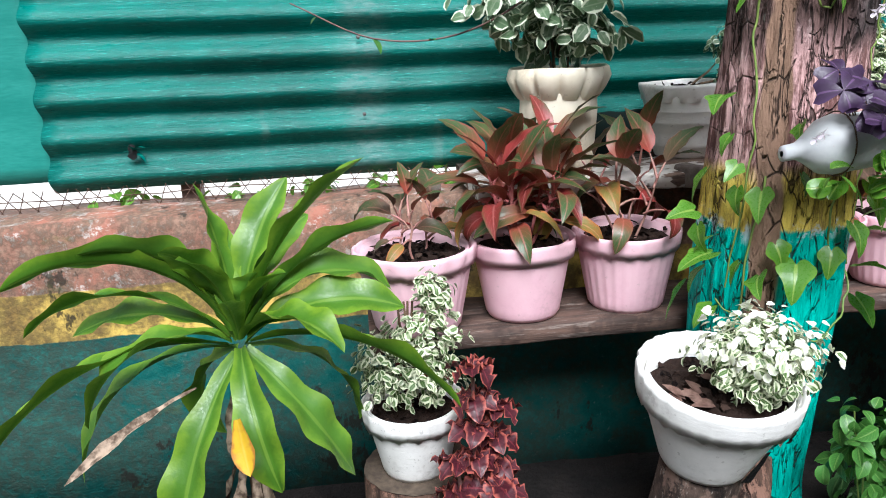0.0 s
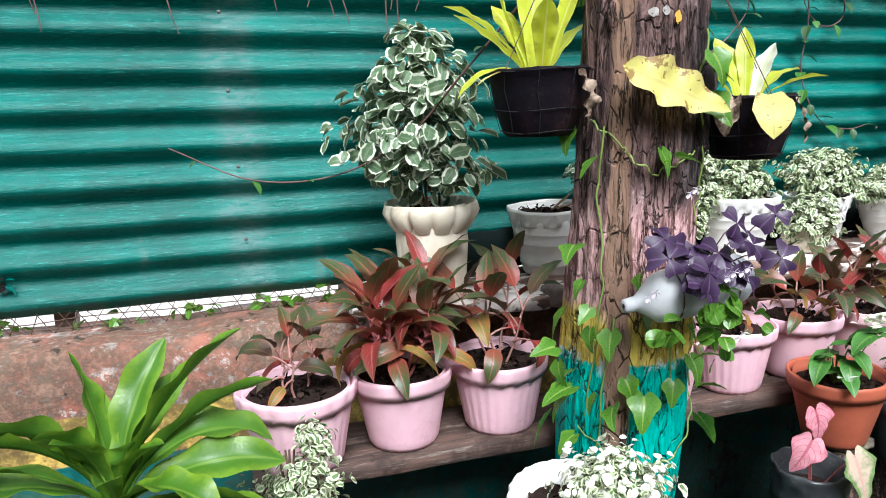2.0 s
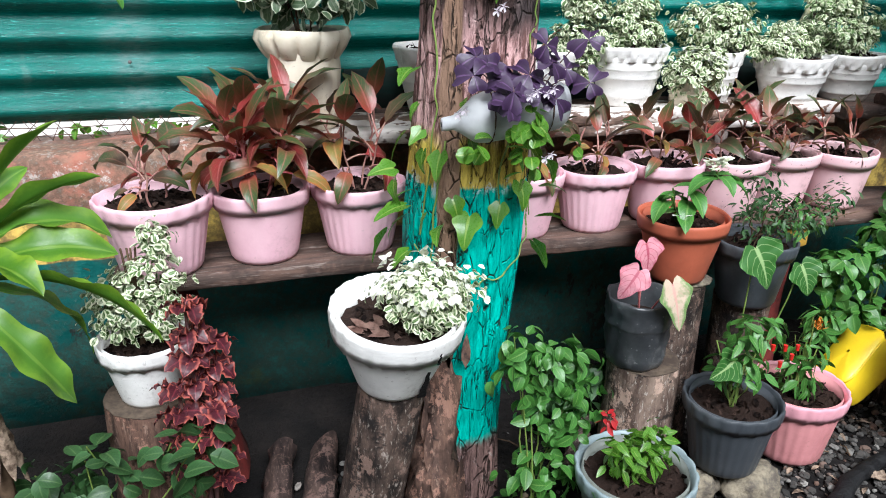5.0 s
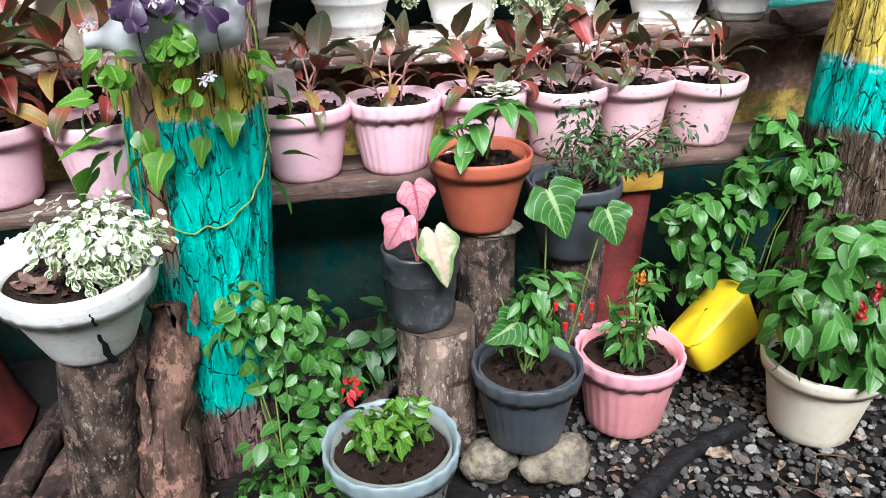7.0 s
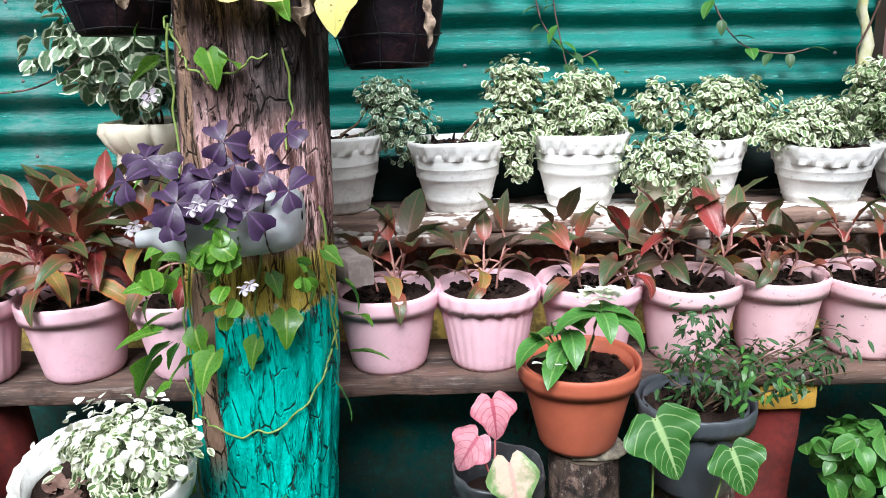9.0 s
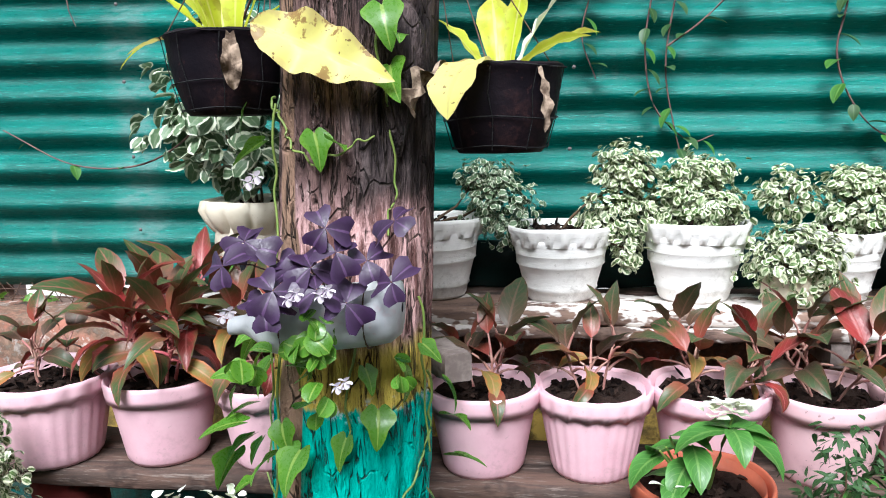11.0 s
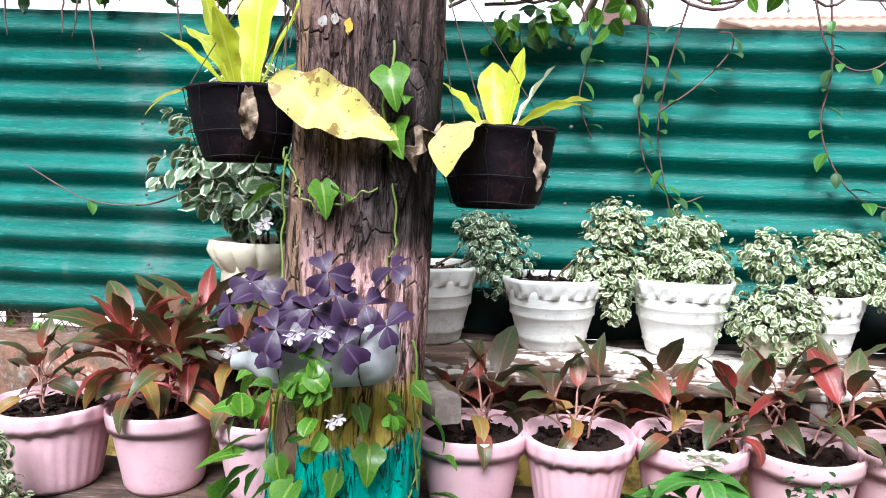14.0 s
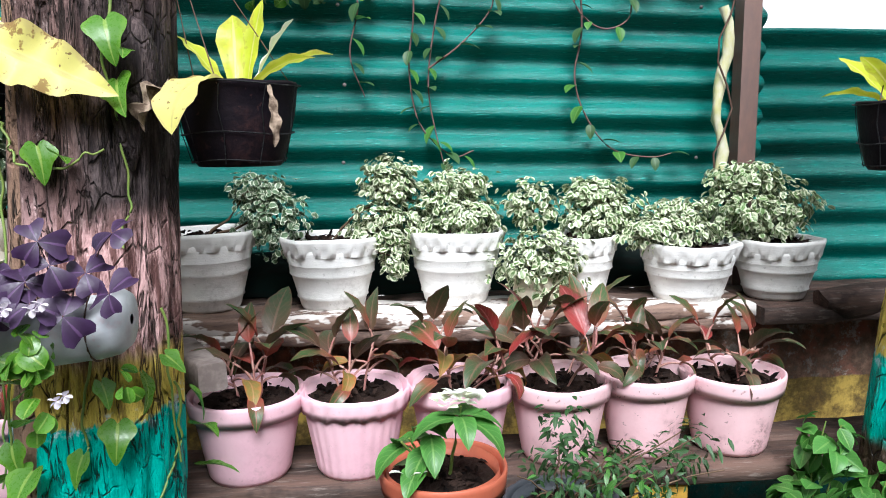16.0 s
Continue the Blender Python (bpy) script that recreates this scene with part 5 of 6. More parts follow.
# cream pot with a broad-leaved red-flowered plant
random.seed(210)
th = thing("potted_shrub", (0.885, -0.855, 0.008), "cream pot with a leafy shrub bearing red flower cones", "potted plant")
zs = pot(th, 0.118, 0.08, 0.175, "smooth", M["cream"], rim_h=0.028, soil=0.84)
stems(th, "stem", [arc((rnd(-0.03, 0.03), rnd(-0.03, 0.03), zs), (rnd(-0.16, 0.13), rnd(-0.1, 0.1), rnd(0.26, 0.42)), 0.01, 5, 0.005) for _ in range(14)], 0.004, 0.002, M["green_stem"])
crown(th, "crown", [(-0.02, -0.02, 0.31, 0.18, 0.13, 0.1, 150), (0.02, 0, 0.41, 0.15, 0.12, 0.07, 84), (0.02, -0.08, 0.22, 0.11, 0.05, 0.05, 36)], 0.064, 0.035, M["mint"], "lance", 0.6, segs=6, cols=4)
for x, y, z in ((-0.06, -0.12, 0.33), (0.03, -0.13, 0.29), (-0.03, -0.11, 0.36)):
    c = Geo()
    for i in range(26):
        c.leaf(aim((x + rnd(-0.005, 0.005), y + rnd(-0.005, 0.005), z + 0.0012 * i), (math.cos(i * 2.4), math.sin(i * 2.4), 1.2)), 0.013, 0.007, "lance", -0.3, 0.3, 0, 3, 2)
    part("flower_cone", c, M["red_flower"], th, "red flower cone")

# yellow cut jug lying askew
th = thing("yellow_jug", (0.785, -0.665, 0.10), "yellow plastic jug lying askew against leaves", "container")
th.rotation_euler = (radians(-10), radians(-24), radians(14))
j = Geo()
rows = []
for i, (s, z) in enumerate(((0.2, 0), (0.93, 0.0), (1, 0.008), (1.02, 0.085), (1.0, 0.098), (0.94, 0.105), (0.05, 0.107))):
    ring = []
    for k in range(40):
        a = 2 * math.pi * k / 40
        q = (abs(math.cos(a)) ** 5 + abs(math.sin(a)) ** 5) ** -0.2
        ring.append(Vector((0.09 * s * q * math.cos(a), 0.05 * s * q * math.sin(a), z + (0.02 * math.cos(a) if i > 2 and i < 6 else 0))))
    rows.append(ring)
j.grid(rows, closed=True)
part("body", j, M["yellow"], th)
rimg = Geo()
rimg.tube([p + Vector((0, 0, 0.001)) for p in rows[4]] + [rows[4][0]], 0.0025, n=6, ends=False)
part("moulded_seam", rimg, M["yellow"], th)

# white grow bag with a sprawling herb
random.seed(211)
th = thing("grow_bag", (-0.17, -1.03, 0.0), "white plastic grow bag with a sprawling green herb", "potted plant")
bag = Geo()
bag.lathe([(0.02, 0.002), (0.075, 0.0), (0.09, 0.05), (0.094, 0.085), (0.09, 0.09), (0.084, 0.06)], 36, lambda r, z, a, i: (r * (1 + 0.06 * noise.noise(Vector((math.cos(a) * 2, math.sin(a) * 2, z * 20)))), z + (0.02 * noise.noise(Vector((math.cos(a) * 2, math.sin(a) * 2, 3))) if i > 2 else 0)))
part("bag", bag, pot_mat("white_bag", (0.6, 0.64, 0.66), (0.5, 0.54, 0.56), (0.2, 0.17, 0.15), 0.4, 0.35), th)
sg = Geo()
sg.lathe([(0.001, 0.062), (0.04, 0.066), (0.088, 0.06)], 24)
part("soil", sg, M["soil"], th)
crown(th, "crown", [(0.0, 0.02, 0.13, 0.11, 0.08, 0.06, 60), (-0.1, 0.0, 0.09, 0.06, 0.06, 0.04, 26)], 0.048, 0.03, M["mint"], "lance", 0.5, segs=6, cols=4)
stems(th, "stem", [arc((rnd(-0.03, 0.03), rnd(-0.03, 0.03), 0.06), (rnd(-0.12, 0.1), rnd(-0.06, 0.06), rnd(0.1, 0.17)), 0.01, 4, 0.004) for _ in range(9)], 0.002, 0.0012, M["green_stem"])

# herb at the foot of the trunk, shrubs under the bench and by the far trunk
def herb(name, base, label, clumps, L, W, mt, seed, stem="green_stem"):
    random.seed(seed)
    th = thing(name, base, label, "plant")
    ways = []
    for c in clumps:
        for _ in range(2):
            ways.append(arc((rnd(-0.03, 0.03), rnd(-0.03, 0.03), 0), (c[0] + rnd(-0.5, 0.5) * c[3], c[1] + rnd(-0.5, 0.5) * c[4], c[2] + rnd(0, 0.6) * c[5]), 0, 6, 0.008))
    stems(th, "stem", ways, 0.0022, 0.0012, M[stem])
    crown(th, "crown", clumps, L, W, M[mt], "lance", 0.6, segs=6, cols=4)


herb("herb_bush", (-0.175, -0.82, 0.0), "bushy green herb growing up the painted trunk", [(0.02, 0.0, 0.38, 0.11, 0.06, 0.07, 130), (-0.04, 0.0, 0.43, 0.05, 0.05, 0.05, 46), (0.06, 0.02, 0.27, 0.1, 0.06, 0.08, 120), (0.02, 0, 0.15, 0.09, 0.06, 0.07, 80), (-0.04, -0.03, 0.06, 0.1, 0.07, 0.05, 70)], 0.036, 0.022, "mint", 221)
herb("low_shrub", (0.03, -0.6, 0.0), "dark leafy shrub in the shade under the bench", [(-0.02, 0, 0.13, 0.1, 0.08, 0.1, 46), (0.02, 0, 0.22, 0.07, 0.06, 0.05, 22)], 0.055, 0.034, "dark_leaf", 222)
herb("low_shrub", (-0.96, -0.72, 0.0), "low leafy shrub at the foot of the dracaena", [(-0.02, -0.04, 0.26, 0.14, 0.08, 0.07, 46), (0.14, -0.08, 0.3, 0.09, 0.06, 0.07, 36), (-0.15, 0, 0.2, 0.1, 0.08, 0.06, 26)], 0.05, 0.032, "dark_leaf", 223)
herb("leafy_shrub", (0.84, -0.58, 0.0), "tall leafy shrub beside the far trunk", [(-0.1, 0, 0.38, 0.1, 0.08, 0.09, 120), (0.03, 0, 0.46, 0.09, 0.07, 0.1, 110), (0.1, -0.08, 0.5, 0.08, 0.06, 0.08, 85), (-0.03, 0.0, 0.24, 0.13, 0.09, 0.08, 110), (0.05, 0, 0.58, 0.04, 0.04, 0.05, 30)], 0.044, 0.03, "mint", 224)
herb("leafy_shrub", (1.24, -0.95, 0.0), "low leafy shrub on the gravel", [(0, 0, 0.2, 0.14, 0.12, 0.14, 80)], 0.06, 0.034, "mint", 225)
herb("weed", (-0.55, -0.98, 0.0), "small pale weed on dark earth", [(0, 0, 0.05, 0.07, 0.05, 0.04, 26)], 0.035, 0.02, "mint", 226)

# ---- dracaena ----
random.seed(230)
th = thing("dracaena", (-1.135, -0.72, 0.0), "dracaena with broad glossy strap leaves on a bare stem", "plant")
heart = Vector((0.0, 0.0, 0.63))
stems(th, "stem", [arc((-0.005, 0, 0), (0.0, 0, 0.6), 0, 8, 0.002)], 0.012, 0.014, M["stem"])
reach = [  # sideways, up, arch
    (-0.34, -0.09, 0.75), (-0.2, -0.05, 1.2), (-0.27, 0.15, 0.9), (-0.17, 0.17, 0.8), (-0.03, 0.2, 0.25), (0.06, 0.2, 0.35), (0.18, 0.24, 0.35), (0.21, 0.15, 0.5),
    (0.24, 0.06, 1.1), (0.23, 0.03, 0.7), (0.31, -0.08, 0.6), (0.18, -0.17, 0.8), (0.12, -0.2, 0.5), (0.02, -0.17, 0.7), (-0.08, -0.25, 0.55), (-0.12, -0.22, 0.8),
    (-0.23, 0.02, 0.6), (-0.3, 0.05, 0.9), (0.1, 0.15, 0.6), (-0.09, 0.16, 0.6), (0.02, 0.1, 0.3), (-0.26, -0.17, 0.9), (0.15, 0.03, 0.9)]
for i, (sx, sz, bd) in enumerate(reach):
    sy = rnd(-0.12, 0.1) if i not in (13, 1, 14) else -0.13
    flat_run = math.hypot(sx, sy)
    rise = math.tan(min(1.45, math.atan2(sz, flat_run) + bd * 0.8))
    p = heart + Vector((0.05 * sx, 0.05 * sy, 0.08 * sz - 0.01))
    L = math.hypot(flat_run, sz) * (1.04 + 0.06 * bd)
    single_leaf(th, p, (sx / flat_run, sy / flat_run, rise), L * 0.97, 0.068 * rnd(0.8, 1.15), M["strap"], "strap", bd * 1.15, rnd(0.25, 0.6), 0.22, 24, 6, roll=rnd(-30, 30), twist=rnd(-0.9, 0.9))
for i in range(8):
    t = i * 2.4
    single_leaf(th, heart + Vector((0.008 * math.cos(t), 0.008 * math.sin(t), 0.005 * i - 0.02)), (math.cos(t), math.sin(t), 1.2 + 0.5 * i), rnd(0.09, 0.17), 0.045, M["strap"], "strap", rnd(0.3, 0.7), 0.55, 0.12, 14, 6, twist=rnd(-0.5, 0.5))
for a, rise, L in ((238, -1.2, 0.17), (-60, -1.5, 0.16), (215, -0.5, 0.16)):
    t = radians(a)
    single_leaf(th, heart + Vector((0, 0, -0.05)), (math.cos(t), math.sin(t), rise), L, 0.024, M["dead"], "strap", 0.6, 0.6, 0.3, 12, 4, name="dead_leaf", label="withered brown leaf")
for k in range(5):
    t = -1.57 + (k - 2) * 0.7
    single_leaf(th, (0.014 * math.cos(t), 0.014 * math.sin(t), 0.47 - 0.02 * k), (0.25 * math.cos(t), 0.25 * math.sin(t), -1), rnd(0.12, 0.2), 0.026, M["dead"], "strap", -0.1, 0.5, 0.35, 12, 4, name="dead_leaf", label="withered brown leaf", twist=rnd(-0.8, 0.8))
single_leaf(th, (-0.05, -0.08, 0.585), (-0.85, -0.3, -0.3), 0.2, 0.02, M["dead"], "strap", 0.2, 0.6, 0.3, 12, 4, name="dead_leaf", label="withered brown leaf", twist=1.0)
single_leaf(th, Vector((0.012, -0.15, 0.57)), (0.05, -0.1, -1), 0.075, 0.034, M["gold"], "strap", 0.3, 0.4, 0.1, 10, 4, name="yellow_leaf", label="yellowed leaf")

# ---- hanging pots with bird's-nest ferns ----


def hanging_pot(x, y, z0, R, h, label, leaves, seed, hook):
    """leaves: (angle, rise, length, width, arch, material)"""
    random.seed(seed)
    th = thing("hanging_planter", (x, y, z0), label, "hanging planter", "hanging planters on the trunks")
    g = Geo()
    g.lathe([(0.01, 0.001), (R * 0.68, 0.0), (R * 0.74, 0.006), (R * 0.88, h * 0.4), (R * 0.955, h * 0.7), (R, h), (R * 1.03, h + 0.003), (R * 1.0, h + 0.006), (R * 0.95, h), (R * 0.85, h * 0.6)], 44,
            lambda r, z, a, i: (r * (1 + 0.03 * noise.noise(Vector((math.cos(a) * 1.5, math.sin(a) * 1.5, seed + z * 9))) + 0.008 * math.sin(a * 22)), z + 0.005 * noise.noise(Vector((math.cos(a) * 3, math.sin(a) * 3, seed))) * (i > 4)))
    part("pot", g, M["hang"], th)
    s = Geo()
    s.lathe([(0.001, h * 0.92), (R * 0.5, h * 0.95), (R * 0.96, h * 0.9)], 24, lambda r, z, a, i: (r, z + 0.006 * noise.noise(Vector((r * 60, a * 3, seed)))))
    part("root_mat", s, M["bark_chip"], th, "brown fibrous root mat")
    w = Geo()
    for k in range(3):
        t = k * 2.09 + seed
        w.tube(arc((R * math.cos(t), R * math.sin(t), h), hook, 0, 4), 0.0009, n=5)
    part("hanging_wire", w, M["wire"], th)
    bw = Geo()
    for k in range(9):
        t = k * 0.698 + seed
        bw.tube([((R * q + 0.0025) * math.cos(t + dt), (R * q + 0.0025) * math.sin(t + dt), zz) for q, zz, dt in ((0.76, 0.004, 0), (0.89, h * 0.4, 0.04), (0.965, h * 0.7, -0.02), (1.03, h, 0.03))], 0.0007, n=5)
    for q, zz in ((0.755, 0.008), (0.9, h * 0.42), (1.04, h + 0.002)):
        bw.tube([((R * q + 0.003) * math.cos(t), (R * q + 0.003) * math.sin(t), zz + 0.002 * math.sin(3 * t + seed)) for t in np.linspace(0, 6.284, 32)], 0.001, n=5)
    part("wire_basket", bw, M["char"], th, "thin rusty wire basket")
    for a, rise, L, W, bd, mt in leaves:
        t = radians(a)
        p = Vector((0.02 * math.cos(t), 0.02 * math.sin(t), h * 0.95))
        single_leaf(th, p, (math.cos(t), math.sin(t), rise), L, W, M[mt], "nest", bd, 0.25, 0.12, 16, 4, twist=rnd(-0.3, 0.3))
    return th


p1 = hanging_pot(-0.425, -0.605, 1.108, 0.083, 0.105, "black hanging pot with a yellow-green bird's-nest fern", [
    (80, 9, 0.27, 0.075, 0.12, "nest"), (20, 3.0, 0.25, 0.045, 0.25, "nest"), (150, 1.8, 0.19, 0.06, 0.45, "nest"), (175, 1.1, 0.16, 0.045, 0.2, "nest"), (165, 2.4, 0.2, 0.04, -0.1, "nest"),
    (30, 1.2, 0.15, 0.032, 0.3, "nest"), (-100, 3.0, 0.13, 0.045, 0.15, "nest"), (190, 0.5, 0.15, 0.022, 0.9, "nest"), (200, 0.35, 0.12, 0.016, 0.6, "pale"), (120, 2.6, 0.15, 0.05, 0.3, "nest")], 301, (0.09, 0.03, 0.4))
frond = Geo()
frond.leaf(facing(Vector((0.085, -0.125, 0.108)), Vector((0.26, -0.035, -0.11)), Vector((0.12, -1.0, 0.35))), 0.2, 0.078, "lance", -0.1, 0.3, 0.3, 22, 8)
part("leaf", frond, M["pale"], p1, "yellowed drooping frond")
single_leaf(p1, (0.035, -0.07, 0.106), (0.2, -0.5, -0.4), 0.085, 0.03, M["dead"], "strap", 0.9, 0.7, 0.7, 16, 6, name="dead_leaf", label="withered grey leaf")
p2 = hanging_pot(-0.04, -0.638, 1.05, 0.08, 0.105, "black hanging pot with a young bird's-nest fern", [
    (100, 3.0, 0.13, 0.05, 0.2, "nest"), (150, 1.6, 0.12, 0.04, 0.3, "nest"), (60, 4.0, 0.14, 0.035, 0.1, "nest"), (10, 1.3, 0.13, 0.04, 0.6, "nest"), (20, 2.4, 0.12, 0.045, 0.2, "bloom"), (-30, 0.9, 0.12, 0.03, 0.5, "nest")], 302, (-0.1, 0.02, 0.38))
single_leaf(p2, (-0.01, -0.06, 0.108), (-0.45, -0.8, 0.3), 0.13, 0.066, M["pale"], "nest", 1.2, 0.2, 0.1, 14, 4, label="yellowed drooping frond")
single_leaf(p2, (0.05, -0.06, 0.105), (0.2, -0.4, -0.6), 0.085, 0.016, M["dead"], "strap", 0.5, 0.6, 0.7, 16, 6, name="dead_leaf", label="withered pale leaf")
single_leaf(p2, (-0.05, -0.04, 0.105), (-0.6, -0.5, 0.1), 0.1, 0.045, M["dead"], "strap", 1.1, 0.7, 0.6, 16, 6, name="dead_leaf", label="withered brown leaf")
hanging_pot(0.928, -0.655, 1.03, 0.066, 0.095, "black hanging pot with a small bird's-nest fern on the far trunk", [
    (180, 0.6, 0.12, 0.035, 0.5, "nest"), (120, 1.6, 0.12, 0.04, 0.3, "nest"), (200, 1.4, 0.12, 0.035, 0.4, "nest"), (20, 1.5, 0.12, 0.04, 0.3, "nest")], 303, (0.07, 0.1, 0.35))

# ---- bottle planter with purple shamrock ----
random.seed(310)
th = thing("bottle_planter", (-0.238, -0.79, 0.864), "cut plastic bottle planter with purple shamrock tied to the trunk", "planter")
bt = Geo()
prof = [(0.004, -0.128), (0.011, -0.127), (0.012, -0.108), (0.02, -0.095), (0.038, -0.072), (0.042, -0.055), (0.0425, 0.055), (0.04, 0.075), (0.032, 0.086), (0.006, 0.088)]
rows = []
for r, xx in prof:
    ring = []
    for k in range(32):
        a = 2 * math.pi * k / 32
        top = math.sin(a) > 0.75 and -0.05 < xx < 0.07
        ring.append(Vector((xx, r * math.cos(a), r * math.sin(a) * (0.55 if top else 1) + xx * 0.12)))
    rows.append(ring)
bt.grid(rows, closed=True)
part("bottle", bt, M["bottle"], th)
for xx in (-0.05, 0.05):
    tie = Geo()
    tie.tube([(xx, 0.045 * math.cos(a), 0.0445 * math.sin(a) + xx * 0.12) for a in np.linspace(0, 6.28, 20)], 0.0012, n=5)
    part("wire_tie", tie, M["wire"], th)
ways = []
for i in range(17):
    p = Vector((rnd(-0.105, 0.1), rnd(-0.085, -0.03), rnd(0.02, 0.125)))
    if p.z < 0.04:
        p.y = rnd(-0.09, -0.055)
    ways.append(arc((p.x * 0.4, -0.01, 0.03), p, 0.015, 5))
    tilt = rnd(0, 6.28)
    face = Vector((rnd(-0.5, 0.5), rnd(-1.0, -0.5), rnd(0.3, 0.9))).normalized()
    for k in range(3):
        t = tilt + k * 2.094
        L = rnd(0.025, 0.035)
        g = Geo()
        g.leaf(facing(p, Vector((math.cos(t), 0.25 * math.sin(t), math.sin(t))), face), L, L * 1.2, "wedge", 0.4, 0.2, 0, 5, 4)
        part("leaflet", g, M["oxalis"], th)
stems(th, "stem", ways, 0.0011, 0.0009, M["purple_stem"])
for x, y, z in ((-0.06, -0.07, 0.165), (0.02, -0.09, 0.045), (-0.012, -0.1, 0.043), (0.03, -0.075, -0.062), (-0.11, -0.05, 0.01)):
    f = Geo()
    for k in range(10):
        t = k * 1.257
        c = Vector((x + (0.006 if k > 4 else -0.004), y, z + (0.006 if k > 4 else 0)))
        f.leaf(aim(c, (math.cos(t), -0.35, math.sin(t))), 0.0095, 0.0075, "round", 0.3, 0.2, 0, 4, 2)
    part("flower", f, M["flower"], th, "pale lilac flower")
crown(th, "creeper", [(0.0, -0.07, -0.005, 0.03, 0.015, 0.04, 16), (-0.09, -0.06, -0.045, 0.02, 0.015, 0.02, 7), (0.0, -0.065, -0.08, 0.02, 0.012, 0.05, 8), (0.085, -0.045, -0.055, 0.015, 0.012, 0.03, 5)], 0.03, 0.026, M["pothos"], "round", 0.4, segs=6, cols=4, label="round green creeping leaves")

# ---- pothos climbing the trunk ----
random.seed(320)
th = thing("pothos_vine", (-0.262, -0.61, 0.0), "pothos vine with heart leaves climbing the painted trunk", "vine")


def on_trunk(deg, z, out=0.0):
    r = float(np.interp(z, [0, 0.3, 0.6, 0.75, 1.0, 1.4], [0.115, 0.108, 0.12, 0.116, 0.108, 0.103])) + out
    return Vector((0.055 * (z - 0.7) + r * math.cos(radians(deg)), r * math.sin(radians(deg)), z))


tend = [[(-60, 1.27), (-64, 1.18), (-55, 1.1), (-50, 1.0), (-58, 0.94)], [(-165, 1.13), (-140, 1.1), (-125, 1.07), (-105, 1.04), (-85, 1.06), (-60, 1.08)], [(-150, 1.12), (-152, 1.0), (-140, 0.85), (-146, 0.7), (-150, 0.6)],
        [(-20, 0.75), (-12, 0.66), (-40, 0.58), (-70, 0.535), (-100, 0.53), (-130, 0.555), (-160, 0.6)], [(-130, 0.8), (-135, 0.66), (-140, 0.5), (-142, 0.32)], [(-75, 0.84), (-80, 0.72), (-78, 0.66)], [(-30, 0.86), (-22, 0.74), (-15, 0.6)]]
wavy = []
for w in tend:
    fine = []
    for i in range(len(w) - 1):
        for k in range(5):
            s = k / 5
            fine.append(on_trunk(w[i][0] + (w[i + 1][0] - w[i][0]) * s + 1.2 * math.sin(5 * i + k * 1.3), w[i][1] + (w[i + 1][1] - w[i][1]) * s + 0.004 * math.sin(k * 2.1 + i), 0.006 + 0.004 * math.sin(k + 3 * i)))
    wavy.append(fine)
stems(th, "stem", [smooth(w, 3) for w in wavy], 0.002, 0.0014, M["green_stem"])
for deg, z, w, h, mt in ((-114, 1.296, 0.02, 0.014, "old_white"), (-104, 1.298, 0.012, 0.014, "old_white"), (-93, 1.287, 0.01, 0.02, "yellow_paint"), (-118, 1.345, 0.012, 0.016, "old_white"), (-88, 1.39, 0.009, 0.026, "yellow_paint"), (-120, 1.4, 0.014, 0.012, "old_white")):
    g = Geo()
    rows = []
    for i in range(6):
        rows.append([])
        for k in range(6):
            q = math.sqrt(max(0.05, 1 - (2 * i / 5 - 1) ** 2))
            a = deg + (2 * k / 5 - 1) * q * math.degrees(w / 0.105) * 0.5 + 2.5 * noise.noise(Vector((i * 1.7, k * 1.9, z * 30)))
            rows[-1].append(on_trunk(a, z + (i / 5 - 0.5) * h + 0.004 * noise.noise(Vector((k * 2.3, i, deg))), 0.001))
    g.grid(rows)
    part("paint_fleck", g, M[mt], tree_a, "old paint fleck on bark")
spots = [(-168, 1.1, 0.04), (-150, 1.05, 0.02), (-102, 1.06, 0.01), (-90, 1.05, 0.015), (-64, 1.21, 0.02), (-57, 1.18, 0.02), (-58, 1.14, 0.015), (-48, 0.76, 0.015), (-108, 0.785, 0.015),
         (-113, 0.86, 0.02), (-145, 0.76, 0.02), (-158, 0.68, 0.02), (-160, 0.63, 0.025), (-15, 0.665, 0.03), (-80, 0.665, 0.01), (-118, 0.68, 0.02), (-125, 0.63, 0.02), (-105, 0.65, 0.02), (-138, 0.645, 0.02),
         (-150, 0.5, 0.03), (-140, 0.42, 0.03), (-146, 0.33, 0.03), (-130, 0.76, 0.02), (-28, 0.56, 0.02), (-155, 0.84, 0.02), (-165, 0.9, 0.02), (-172, 0.78, 0.02), (-168, 0.72, 0.04), (-160, 0.7, 0.05), (-152, 0.66, 0.04), (-165, 0.6, 0.05), (-150, 0.57, 0.03), (-35, 0.78, 0.02), (-20, 0.72, 0.03), (-12, 0.6, 0.03), (-70, 0.76, 0.015), (-62, 0.7, 0.012), (-145, 0.8, 0.03)]
for a, z, out in spots:
    t = radians(a)
    L = rnd(0.034, 0.07)
    single_leaf(th, on_trunk(a, z + 0.02, out + 0.004), (math.cos(t) * 0.5 + rnd(-0.5, 0.5), math.sin(t) * 0.5 + rnd(-0.2, 0.2), rnd(-1.0, 0.1)), L, L * 0.8, M["pothos"], "heart", rnd(0.2, 0.7), rnd(0.1, 0.25), 0.02, 12, 8, roll=rnd(-45, 45), twist=rnd(-0.3, 0.3))

